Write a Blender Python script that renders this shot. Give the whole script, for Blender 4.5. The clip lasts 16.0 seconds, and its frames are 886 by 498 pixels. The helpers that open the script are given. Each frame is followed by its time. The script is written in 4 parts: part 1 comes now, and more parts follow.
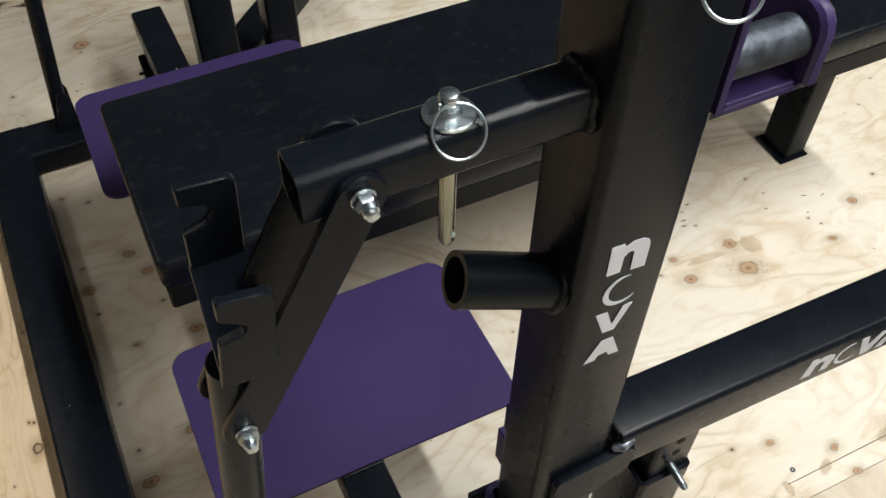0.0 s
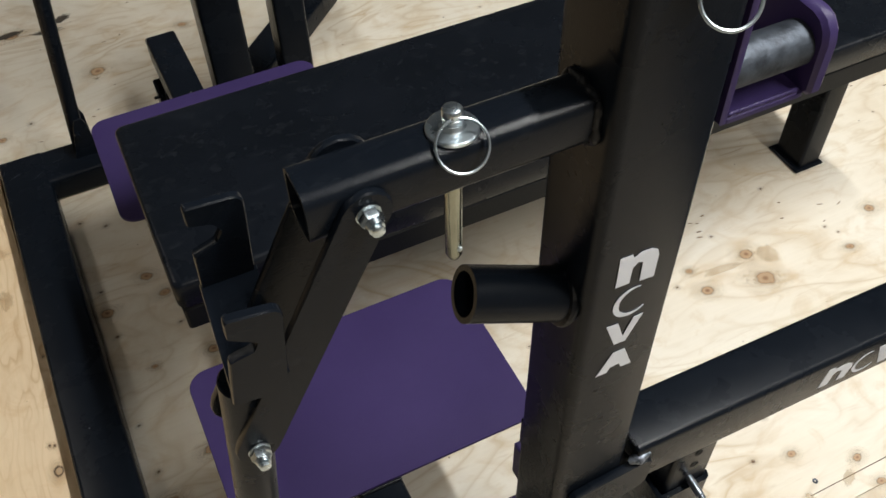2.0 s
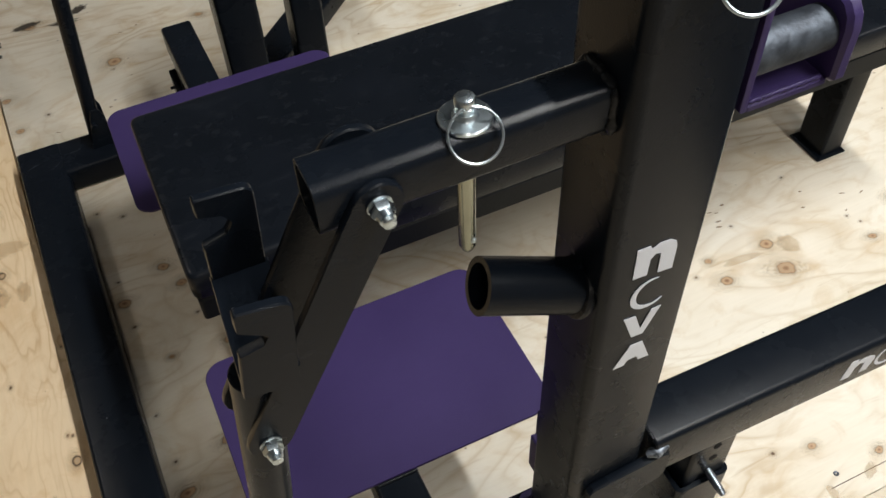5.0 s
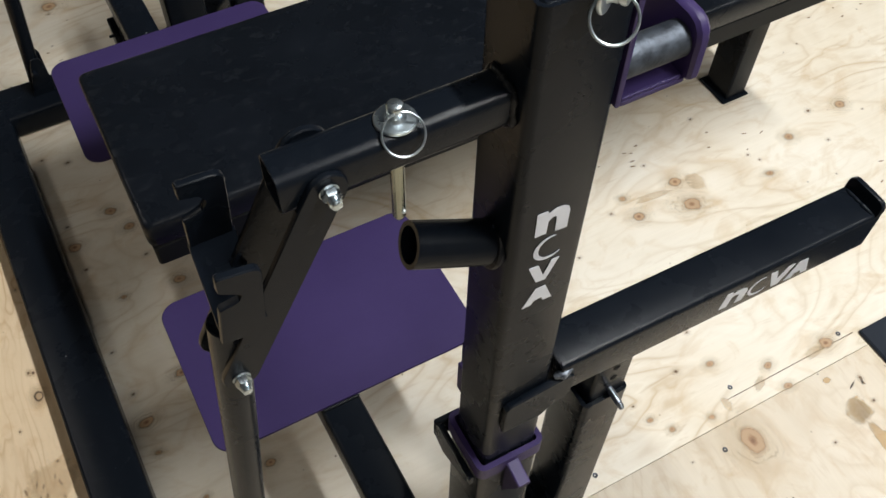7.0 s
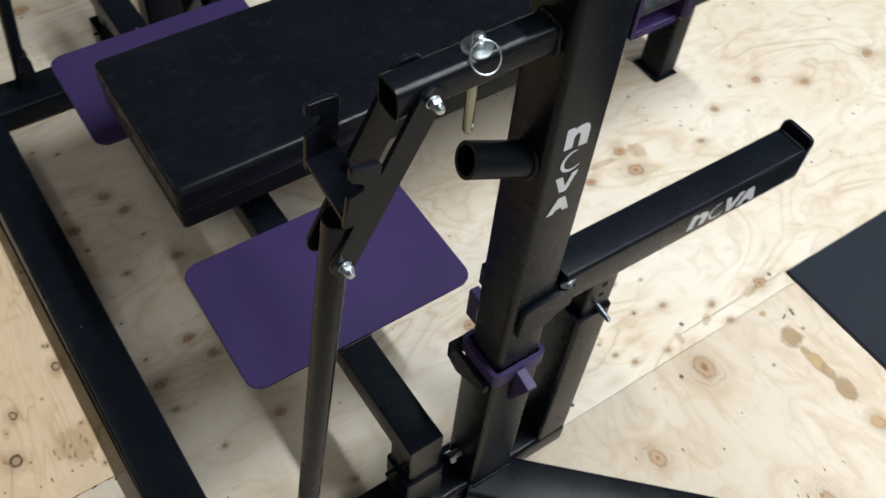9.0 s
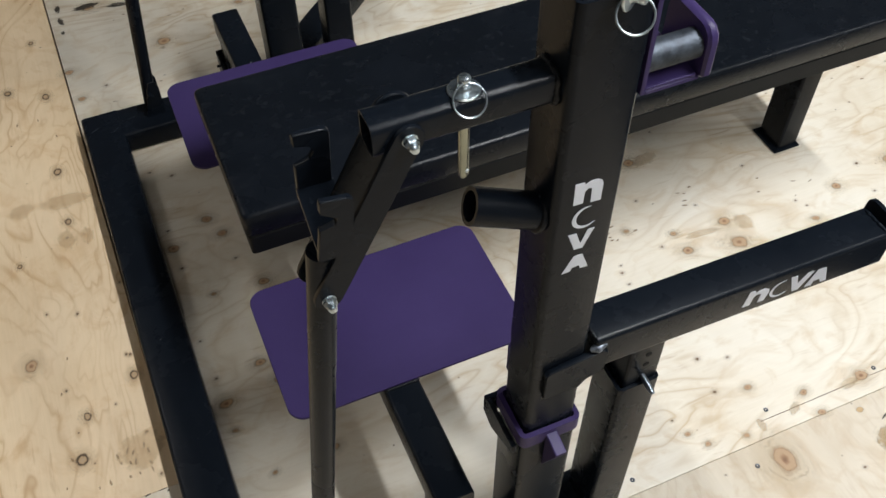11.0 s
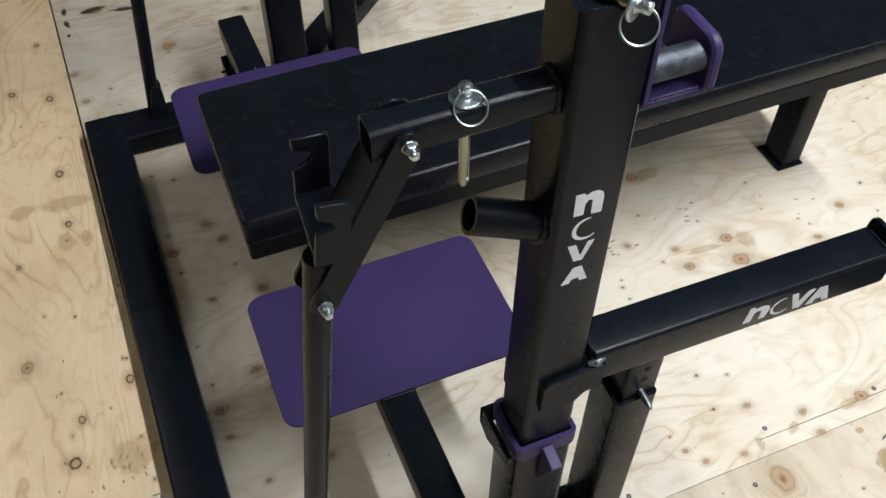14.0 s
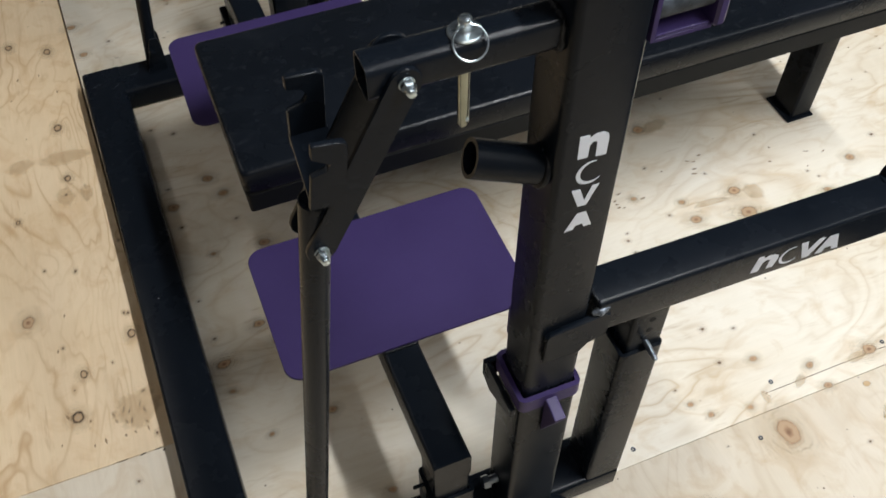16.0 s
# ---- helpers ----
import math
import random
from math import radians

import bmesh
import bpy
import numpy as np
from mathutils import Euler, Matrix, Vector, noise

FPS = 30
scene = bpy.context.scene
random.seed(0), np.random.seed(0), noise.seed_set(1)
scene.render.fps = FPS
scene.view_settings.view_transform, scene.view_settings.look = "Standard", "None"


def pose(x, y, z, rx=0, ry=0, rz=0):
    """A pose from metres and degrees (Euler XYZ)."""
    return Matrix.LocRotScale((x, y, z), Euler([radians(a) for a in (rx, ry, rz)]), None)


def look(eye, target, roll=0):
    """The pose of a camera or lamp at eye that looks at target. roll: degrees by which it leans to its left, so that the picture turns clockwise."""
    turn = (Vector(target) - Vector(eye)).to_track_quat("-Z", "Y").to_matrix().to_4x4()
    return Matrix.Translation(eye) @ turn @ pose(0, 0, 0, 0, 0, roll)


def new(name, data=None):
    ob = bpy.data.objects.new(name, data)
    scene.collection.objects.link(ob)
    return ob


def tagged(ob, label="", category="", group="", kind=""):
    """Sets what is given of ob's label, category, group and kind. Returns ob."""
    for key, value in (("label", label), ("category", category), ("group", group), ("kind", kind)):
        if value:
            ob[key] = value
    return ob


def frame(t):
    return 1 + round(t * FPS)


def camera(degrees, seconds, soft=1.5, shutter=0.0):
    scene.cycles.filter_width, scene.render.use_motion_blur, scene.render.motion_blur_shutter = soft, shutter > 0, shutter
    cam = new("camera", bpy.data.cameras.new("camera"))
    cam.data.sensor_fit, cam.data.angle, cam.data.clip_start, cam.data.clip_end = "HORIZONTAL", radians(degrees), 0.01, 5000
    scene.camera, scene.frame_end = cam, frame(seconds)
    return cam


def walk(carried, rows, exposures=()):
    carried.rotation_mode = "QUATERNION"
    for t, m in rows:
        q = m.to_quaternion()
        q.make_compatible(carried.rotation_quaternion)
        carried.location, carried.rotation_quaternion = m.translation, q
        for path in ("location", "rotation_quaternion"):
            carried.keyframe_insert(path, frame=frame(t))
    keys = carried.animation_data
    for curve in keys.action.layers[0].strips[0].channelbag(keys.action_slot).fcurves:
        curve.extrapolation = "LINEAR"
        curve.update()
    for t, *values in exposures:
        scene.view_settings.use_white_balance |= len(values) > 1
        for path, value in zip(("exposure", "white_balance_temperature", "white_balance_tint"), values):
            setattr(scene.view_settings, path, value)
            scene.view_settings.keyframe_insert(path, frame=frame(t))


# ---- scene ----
cam = camera(51.6, 16.0, shutter=0.5)
PATH = [
    (0, (0.148, 0.176, 1.274), (0.712, 1.312, -0.272), 1.0),
    (0.5, (0.149, 0.176, 1.271), (0.697, 1.314, -0.28), 0.4),
    (1, (0.155, 0.17, 1.266), (0.694, 1.325, -0.276), -1.0),
    (1.5, (0.155, 0.168, 1.269), (0.689, 1.335, -0.265), -1.2),
    (2, (0.152, 0.171, 1.275), (0.693, 1.35, -0.247), -1.5),
    (2.5, (0.147, 0.173, 1.273), (0.683, 1.35, -0.252), -1.4),
    (3, (0.15, 0.172, 1.272), (0.68, 1.345, -0.259), -1.7),
    (3.5, (0.156, 0.172, 1.267), (0.677, 1.339, -0.271), -1.7),
    (6, (0.157, 0.178, 1.276), (0.646, 1.364, -0.258), -3.4),
    (6.2, (0.157, 0.176, 1.285), (0.646, 1.320, -0.283), -2.4),
    (6.5, (0.142, 0.155, 1.324), (0.66, 1.163, -0.324), 1.1),
    (6.8, (0.141, 0.132, 1.370), (0.679, 1.130, -0.266), 0.5),
    (7, (0.137, 0.127, 1.377), (0.703, 1.13, -0.258), 1.4),
    (7.2, (0.133, 0.115, 1.393), (0.688, 1.118, -0.246), 1.3),
    (7.5, (0.092, 0.1, 1.417), (0.61, 1.128, -0.218), -1.3),
    (7.8, (0.044, 0.100, 1.426), (0.636, 1.079, -0.211), 1.3),
    (8, (-0.003, 0.103, 1.428), (0.629, 1.037, -0.224), 3.6),
    (8.2, (-0.044, 0.094, 1.434), (0.606, 0.991, -0.229), 4.6),
    (8.5, (-0.076, 0.079, 1.437), (0.647, 0.902, -0.236), 7.2),
    (8.7, (-0.080, 0.059, 1.457), (0.679, 0.922, -0.176), 7.2),
    (9, (-0.057, 0.042, 1.459), (0.682, 0.969, -0.152), 6.1),
    (9.2, (-0.028, 0.021, 1.459), (0.637, 1.005, -0.150), 4.7),
    (9.5, (0.019, 0.006, 1.452), (0.634, 1.057, -0.134), 2.1),
    (10, (0.062, -0.013, 1.447), (0.557, 1.134, -0.115), -0.4),
    (12.5, (0.075, -0.025, 1.44), (0.557, 1.151, -0.105), -0.9),
    (13, (0.075, -0.024, 1.44), (0.563, 1.147, -0.106), -0.4),
    (13.5, (0.075, -0.023, 1.439), (0.57, 1.15, -0.104), 0.4),
    (14, (0.076, -0.022, 1.437), (0.564, 1.167, -0.095), 0.3),
    (14.5, (0.078, -0.021, 1.435), (0.567, 1.161, -0.103), 0.3),
    (15, (0.08, -0.021, 1.43), (0.561, 1.15, -0.118), -0.2),
    (15.5, (0.079, -0.02, 1.426), (0.558, 1.139, -0.133), -0.1),
    (16, (0.082, -0.021, 1.411), (0.533, 1.111, -0.175), -0.3),
]
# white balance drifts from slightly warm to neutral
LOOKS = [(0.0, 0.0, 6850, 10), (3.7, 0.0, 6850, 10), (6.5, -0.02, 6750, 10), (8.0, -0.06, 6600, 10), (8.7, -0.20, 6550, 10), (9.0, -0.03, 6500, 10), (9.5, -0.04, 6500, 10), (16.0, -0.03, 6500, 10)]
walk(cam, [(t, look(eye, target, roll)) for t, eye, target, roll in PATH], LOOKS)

# ---- light ----
world = bpy.data.worlds.new("room_air")
scene.world = world
world.use_nodes = True
world.node_tree.nodes["Background"].inputs[0].default_value = (0.75, 0.85, 1.0, 1)
world.node_tree.nodes["Background"].inputs[1].default_value = 0.03

YC = 1.06          # centre line of the rack, across the bench
CEILING = 4.0


def area_lamp(name, x, y, z, sx, sy, watts, colour):
    data = bpy.data.lights.new(name, "AREA")
    data.shape, data.size, data.size_y, data.energy, data.color = "RECTANGLE", sx, sy, watts, colour
    ob = new(name, data)
    ob.matrix_basis = pose(x, y, z)
    return ob


COOL, WARM = (0.95, 0.98, 1.0), (1.0, 0.92, 0.79)
# All unseen: the first two follow the cast shadows, the rest are added fill.
# x, y, width, length, watts, tint
LAMPS = [(1.75, -1.40, 0.16, 1.5, 95, COOL), (1.75, 0.20, 0.16, 1.5, 130, COOL), (4.3, -0.6, 0.28, 1.5, 52, COOL), (-0.3, -2.2, 0.28, 1.5, 15, WARM), (-2.1, 3.5, 0.85, 0.85, 12, WARM)]
for lx, ly, lw, ll, watts, tint in LAMPS:
    area_lamp("unseen_overhead_lamp", lx, ly, CEILING - 0.09, lw, ll, watts, tint)


# ---- materials ----
def material(name):
    m = bpy.data.materials.new(name)
    m.use_nodes = True
    return m, m.node_tree.nodes, m.node_tree.links, m.node_tree.nodes["Principled BSDF"]


def ramp(nodes, stops):
    r = nodes.new("ShaderNodeValToRGB")
    while len(r.color_ramp.elements) < len(stops):
        r.color_ramp.elements.new(0.5)
    for e, (p, c) in zip(r.color_ramp.elements, stops):
        e.position, e.color = p, (*c, 1) if len(c) == 3 else c
    return r


def noise_node(nodes, links, vec, scale, detail=4, rough=0.55, distortion=0.0):
    n = nodes.new("ShaderNodeTexNoise")
    n.inputs["Scale"].default_value, n.inputs["Detail"].default_value = scale, detail
    n.inputs["Roughness"].default_value, n.inputs["Distortion"].default_value = rough, distortion
    links.new(vec, n.inputs["Vector"])
    return n


def mapped(nodes, links, vec, scale):
    m = nodes.new("ShaderNodeMapping")
    m.inputs["Scale"].default_value = scale
    links.new(vec, m.inputs["Vector"])
    return m.outputs[0]


def coated(name, light, dark, rough, bump=0.12, grain=700.0, specular=0.5, scuff=0.0, metal=0.0, chips=0.0, mottle=9.0):
    """Sprayed or rolled finish: two tones at two scales, orange-peel relief, optional pale scuffs."""
    m, nodes, links, b = material(name)
    pos = nodes.new("ShaderNodeTexCoord").outputs["Object"]
    big = noise_node(nodes, links, pos, mottle, 5, 0.6)
    tone = ramp(nodes, [(0.3, dark), (0.7, light)])
    links.new(big.outputs["Fac"], tone.inputs[0])
    colour = tone.outputs[0]
    if scuff:
        marks = noise_node(nodes, links, mapped(nodes, links, pos, (26, 44, 36)), 1.6, 8, 0.75, 0.3)
        mask = ramp(nodes, [(0.54, (0, 0, 0)), (0.80, (scuff,) * 3)])
        links.new(marks.outputs["Fac"], mask.inputs[0])
        mix = nodes.new("ShaderNodeMix")
        mix.data_type = "RGBA"
        mix.inputs["B"].default_value = (0.12, 0.13, 0.145, 1)
        links.new(mask.outputs[0], mix.inputs["Factor"])
        links.new(colour, mix.inputs["A"])
        colour = mix.outputs["Result"]
    if chips:
        cell = nodes.new("ShaderNodeTexVoronoi")
        cell.inputs["Scale"].default_value = 34.0
        links.new(pos, cell.inputs["Vector"])
        dot = ramp(nodes, [(0.030, (1,) * 3), (0.045, (0,) * 3)])
        links.new(cell.outputs["Distance"], dot.inputs[0])
        few = noise_node(nodes, links, pos, 11.0, 1)
        few_r = ramp(nodes, [(0.61, (0,) * 3), (0.63, (chips,) * 3)])
        links.new(few.outputs["Fac"], few_r.inputs[0])
        mask = nodes.new("ShaderNodeMath")
        mask.operation = "MULTIPLY"
        links.new(dot.outputs[0], mask.inputs[0])
        links.new(few_r.outputs[0], mask.inputs[1])
        mix = nodes.new("ShaderNodeMix")
        mix.data_type = "RGBA"
        mix.inputs["B"].default_value = (0.5, 0.5, 0.5, 1)
        links.new(mask.outputs[0], mix.inputs["Factor"])
        links.new(colour, mix.inputs["A"])
        colour = mix.outputs["Result"]
    links.new(colour, b.inputs["Base Color"])
    fine = noise_node(nodes, links, pos, grain, 2, 0.5)
    rr = nodes.new("ShaderNodeMapRange")
    rr.inputs["To Min"].default_value, rr.inputs["To Max"].default_value = rough - 0.07, rough + 0.09
    links.new(big.outputs["Fac"], rr.inputs["Value"])
    links.new(rr.outputs[0], b.inputs["Roughness"])
    bp = nodes.new("ShaderNodeBump")
    bp.inputs["Strength"].default_value, bp.inputs["Distance"].default_value = bump, 0.001
    links.new(fine.outputs["Fac"], bp.inputs["Height"])
    links.new(bp.outputs[0], b.inputs["Normal"])
    b.inputs["Specular IOR Level"].default_value = specular
    b.inputs["Metallic"].default_value = metal
    return m


def plywood(name, along_x, pale, mid, line, figure_strength, crisp=0.62):
    """Rotary-cut softwood veneer: nested flame figure, fine fibre, scattered pin knots."""
    m, nodes, links, b = material(name)
    pos = nodes.new("ShaderNodeTexCoord").outputs["Object"]
    s = (2.0, 4.6, 1) if along_x else (4.6, 2.0, 1)
    field = noise_node(nodes, links, mapped(nodes, links, pos, s), 1.0, 3.0, 0.50, 1.1)
    mul = nodes.new("ShaderNodeMath")
    mul.operation = "MULTIPLY"
    mul.inputs[1].default_value = 11.0
    links.new(field.outputs["Fac"], mul.inputs[0])
    fr = nodes.new("ShaderNodeMath")
    fr.operation = "FRACT"
    links.new(mul.outputs[0], fr.inputs[0])
    figure = ramp(nodes, [(0.0, (0.18,) * 3), (0.30, (0.0,) * 3), (0.66, (0.16,) * 3), (0.88, (crisp,) * 3), (1.0, (0.18,) * 3)])
    links.new(fr.outputs[0], figure.inputs[0])
    fade = noise_node(nodes, links, mapped(nodes, links, pos, (1.3, 1.3, 1)), 2.2, 3, 0.5)
    fade_r = ramp(nodes, [(0.38, (0.10 * figure_strength,) * 3), (0.66, (figure_strength,) * 3)])
    links.new(fade.outputs["Fac"], fade_r.inputs[0])
    amount = nodes.new("ShaderNodeMath")
    amount.operation = "MULTIPLY"
    links.new(figure.outputs[0], amount.inputs[0])
    links.new(fade_r.outputs[0], amount.inputs[1])
    blotch = noise_node(nodes, links, pos, 3.4, 5, 0.6, 0.3)
    base = ramp(nodes, [(0.32, mid), (0.66, pale)])
    links.new(blotch.outputs["Fac"], base.inputs[0])
    mix = nodes.new("ShaderNodeMix")
    mix.data_type = "RGBA"
    mix.inputs["B"].default_value = (*line, 1)
    links.new(amount.outputs[0], mix.inputs["Factor"])
    links.new(base.outputs[0], mix.inputs["A"])
    cloud_scale = (9, 13, 1) if along_x else (13, 9, 1)
    cloud = noise_node(nodes, links, mapped(nodes, links, pos, cloud_scale), 1.0, 6, 0.60, 1.6)
    cloud_r = ramp(nodes, [(0.50, (0.0,) * 3), (0.72, (0.50,) * 3)])
    links.new(cloud.outputs["Fac"], cloud_r.inputs[0])
    mixc = nodes.new("ShaderNodeMix")
    mixc.data_type = "RGBA"
    mixc.inputs["B"].default_value = (line[0] * 1.12, line[1] * 1.08, line[2], 1)
    links.new(cloud_r.outputs[0], mixc.inputs["Factor"])
    links.new(mix.outputs["Result"], mixc.inputs["A"])
    mix = mixc
    f = (6, 190, 1) if along_x else (190, 6, 1)
    fibre = noise_node(nodes, links, mapped(nodes, links, pos, f), 1.0, 4, 0.65)
    fib_r = ramp(nodes, [(0.25, (0.96,) * 3), (0.7, (1.02,) * 3)])
    links.new(fibre.outputs["Fac"], fib_r.inputs[0])
    mul2 = nodes.new("ShaderNodeMix")
    mul2.data_type, mul2.blend_type = "RGBA", "MULTIPLY"
    mul2.inputs["Factor"].default_value = 1.0
    links.new(mix.outputs["Result"], mul2.inputs["A"])
    links.new(fib_r.outputs[0], mul2.inputs["B"])
    # short brown grain dashes
    dash_scale = (11, 70, 1) if along_x else (70, 11, 1)
    dash = noise_node(nodes, links, mapped(nodes, links, pos, dash_scale), 1.0, 3, 0.6, 0.4)
    dash_r = ramp(nodes, [(0.60, (0.0,) * 3), (0.72, (0.45,) * 3)])
    links.new(dash.outputs["Fac"], dash_r.inputs[0])
    dash_m = nodes.new("ShaderNodeMath")
    dash_m.operation = "MULTIPLY"
    links.new(dash_r.outputs[0], dash_m.inputs[0])
    links.new(fade_r.outputs[0], dash_m.inputs[1])
    mixd = nodes.new("ShaderNodeMix")
    mixd.data_type = "RGBA"
    mixd.inputs["B"].default_value = (line[0] * 0.85, line[1] * 0.8, line[2] * 0.75, 1)
    links.new(dash_m.outputs[0], mixd.inputs["Factor"])
    links.new(mul2.outputs["Result"], mixd.inputs["A"])
    mul2 = mixd
    # pin knots and specks
    vor = nodes.new("ShaderNodeTexVoronoi")
    vor.inputs["Scale"].default_value = 24.0
    links.new(pos, vor.inputs["Vector"])
    speck = ramp(nodes, [(0.030, (0.8,) * 3), (0.055, (0.0,) * 3)])
    links.new(vor.outputs["Distance"], speck.inputs[0])
    pick = noise_node(nodes, links, pos, 6.0, 1)
    pick_r = ramp(nodes, [(0.5, (0,) * 3), (0.54, (1,) * 3)])
    links.new(pick.outputs["Fac"], pick_r.inputs[0])
    sp = nodes.new("ShaderNodeMath")
    sp.operation = "MULTIPLY"
    links.new(speck.outputs[0], sp.inputs[0])
    links.new(pick_r.outputs[0], sp.inputs[1])
    mix3 = nodes.new("ShaderNodeMix")
    mix3.data_type = "RGBA"
    mix3.inputs["B"].default_value = (0.10, 0.06, 0.03, 1)
    links.new(sp.outputs[0], mix3.inputs["Factor"])
    links.new(mul2.outputs["Result"], mix3.inputs["A"])
    links.new(mix3.outputs["Result"], b.inputs["Base Color"])
    b.inputs["Roughness"].default_value = 0.55
    bp = nodes.new("ShaderNodeBump")
    bp.inputs["Strength"].default_value, bp.inputs["Distance"].default_value = 0.25, 0.0008
    links.new(fibre.outputs["Fac"], bp.inputs["Height"])
    links.new(bp.outputs[0], b.inputs["Normal"])
    return m


def spot(name, core, ring, reach, wobble, strength=0.9, halo=0.14):
    """A knot or stain with a ragged rim that lets the veneer show through outside it."""
    m, nodes, links, b = material(name)
    tc = nodes.new("ShaderNodeTexCoord").outputs["Object"]
    info = nodes.new("ShaderNodeObjectInfo")
    add = nodes.new("ShaderNodeVectorMath")
    links.new(tc, add.inputs[0])
    shift = nodes.new("ShaderNodeCombineXYZ")
    rnd = nodes.new("ShaderNodeMath")
    rnd.operation = "MULTIPLY"
    rnd.inputs[1].default_value = 40.0
    links.new(info.outputs["Random"], rnd.inputs[0])
    links.new(rnd.outputs[0], shift.inputs[2])
    links.new(shift.outputs[0], add.inputs[1])
    n = noise_node(nodes, links, add.outputs[0], 2.2, 4, 0.6)
    length = nodes.new("ShaderNodeVectorMath")
    length.operation = "LENGTH"
    half = nodes.new("ShaderNodeVectorMath")
    half.operation = "SCALE"
    half.inputs["Scale"].default_value = 0.5
    links.new(tc, half.inputs[0])
    links.new(half.outputs[0], length.inputs[0])
    off = nodes.new("ShaderNodeMath")
    off.operation = "MULTIPLY_ADD"
    off.inputs[1].default_value = wobble
    links.new(n.outputs["Fac"], off.inputs[0])
    links.new(length.outputs["Value"], off.inputs[2])
    col = ramp(nodes, [(0.0, core), (0.45, ring), (0.75, core)])
    links.new(off.outputs[0], col.inputs[0])
    links.new(col.outputs[0], b.inputs["Base Color"])
    b.inputs["Roughness"].default_value = 0.6
    k = wobble * 0.5
    alpha = ramp(nodes, [(reach * 0.72 + k, (strength,) * 3), (reach * 0.90 + k, (strength * 0.5,) * 3), (reach + k, (halo,) * 3), (min(reach * 1.45 + k, 1.0) if reach < 0.5 else 1.0, (0.0,) * 3)])
    links.new(off.outputs[0], alpha.inputs[0])
    links.new(alpha.outputs[0], b.inputs["Alpha"])
    return m


def rosette(name, tones, cover, rings):
    """A knot out of whose rim the veneer's growth lines run on, fading; the knot is the inner quarter of the disc."""
    m, nodes, links, b = material(name)
    tc = nodes.new("ShaderNodeTexCoord").outputs["Object"]
    info = nodes.new("ShaderNodeObjectInfo")
    rnd = nodes.new("ShaderNodeMath")
    rnd.operation = "MULTIPLY"
    rnd.inputs[1].default_value = 60.0
    links.new(info.outputs["Random"], rnd.inputs[0])
    shift = nodes.new("ShaderNodeCombineXYZ")
    links.new(rnd.outputs[0], shift.inputs[2])
    add = nodes.new("ShaderNodeVectorMath")
    links.new(tc, add.inputs[0])
    links.new(shift.outputs[0], add.inputs[1])
    n = noise_node(nodes, links, add.outputs[0], 0.75, 4, 0.6)
    length = nodes.new("ShaderNodeVectorMath")
    length.operation = "LENGTH"
    links.new(tc, length.inputs[0])

    def maths(kind, first, second):
        q = nodes.new("ShaderNodeMath")
        q.operation = kind
        for k, v in enumerate((first, second)):
            if isinstance(v, float):
                q.inputs[k].default_value = v
            else:
                links.new(v, q.inputs[k])
        return q.outputs[0]

    wobble = maths("MULTIPLY", maths("SUBTRACT", n.outputs["Fac"], 0.5), 0.26)
    d = maths("ADD", maths("MULTIPLY", length.outputs["Value"], 0.25), wobble)
    colour = ramp(nodes, tones)
    links.new(d, colour.inputs[0])
    links.new(colour.outputs[0], b.inputs["Base Color"])
    alpha = ramp(nodes, [(p, (v,) * 3) for p, v in cover])
    links.new(d, alpha.inputs[0])
    total = alpha.outputs[0]
    if rings:
        wave = maths("SINE", maths("MULTIPLY", maths("ADD", d, maths("MULTIPLY", wobble, 1.2)), 44.0), 0.0)
        crest = ramp(nodes, [(0.35, (0.0,) * 3), (1.0, (rings,) * 3)])
        links.new(wave, crest.inputs[0])
        part_off = noise_node(nodes, links, add.outputs[0], 0.5, 2, 0.5)
        gap = ramp(nodes, [(0.42, (0.0,) * 3), (0.60, (1.0,) * 3)])
        links.new(part_off.outputs["Fac"], gap.inputs[0])
        fade = ramp(nodes, [(0.28, (0.0,) * 3), (0.38, (1.0,) * 3), (0.85, (0.0,) * 3)])
        links.new(d, fade.inputs[0])
        total = maths("ADD", total, maths("MULTIPLY", maths("MULTIPLY", crest.outputs[0], gap.outputs[0]), fade.outputs[0]))
    links.new(total, b.inputs["Alpha"])
    b.inputs["Roughness"].default_value = 0.58
    return m


BLACK = coated("black_powder_coat", (0.0050, 0.0072, 0.0110), (0.0038, 0.0055, 0.0086), 0.26, 0.16, 900, 0.13, 0.05, 0.0, 0.9)
PURPLE = coated("purple_powder_coat", (0.0395, 0.0265, 0.094), (0.034, 0.0225, 0.082), 0.38, 0.2, 900, 0.20, 0.05, 0.0, 0.5)
VINYL = coated("black_vinyl", (0.0056, 0.0074, 0.0108), (0.0042, 0.0056, 0.0080), 0.26, 0.25, 420, 0.15, 0.10)
BOARD = coated("black_painted_board", (0.007, 0.008, 0.009), (0.005, 0.006, 0.007), 0.5, 0.2, 300, 0.14)
PIN_STEEL = coated("dull_steel_pin", (0.26, 0.29, 0.33), (0.17, 0.19, 0.22), 0.30, 0.1, 400, 0.5, 0.0, 1.0)
ZINC = coated("zinc_plate", (0.66, 0.74, 0.79), (0.46, 0.53, 0.57), 0.27, 0.08, 500, 0.5, 0.0, 1.0)
STEEL = coated("worn_bare_steel", (0.085, 0.10, 0.122), (0.030, 0.035, 0.044), 0.48, 0.5, 220, 0.5, 0.0, 0.7, 0.0, 110.0)
GREASE = coated("yellowed_plated_steel", (0.36, 0.37, 0.30), (0.21, 0.22, 0.17), 0.20, 0.1, 300, 0.5, 0.0, 1.0)
WELD = coated("black_weld_bead", (0.006, 0.007, 0.009), (0.004, 0.005, 0.007), 0.36, 0.9, 260, 0.2)
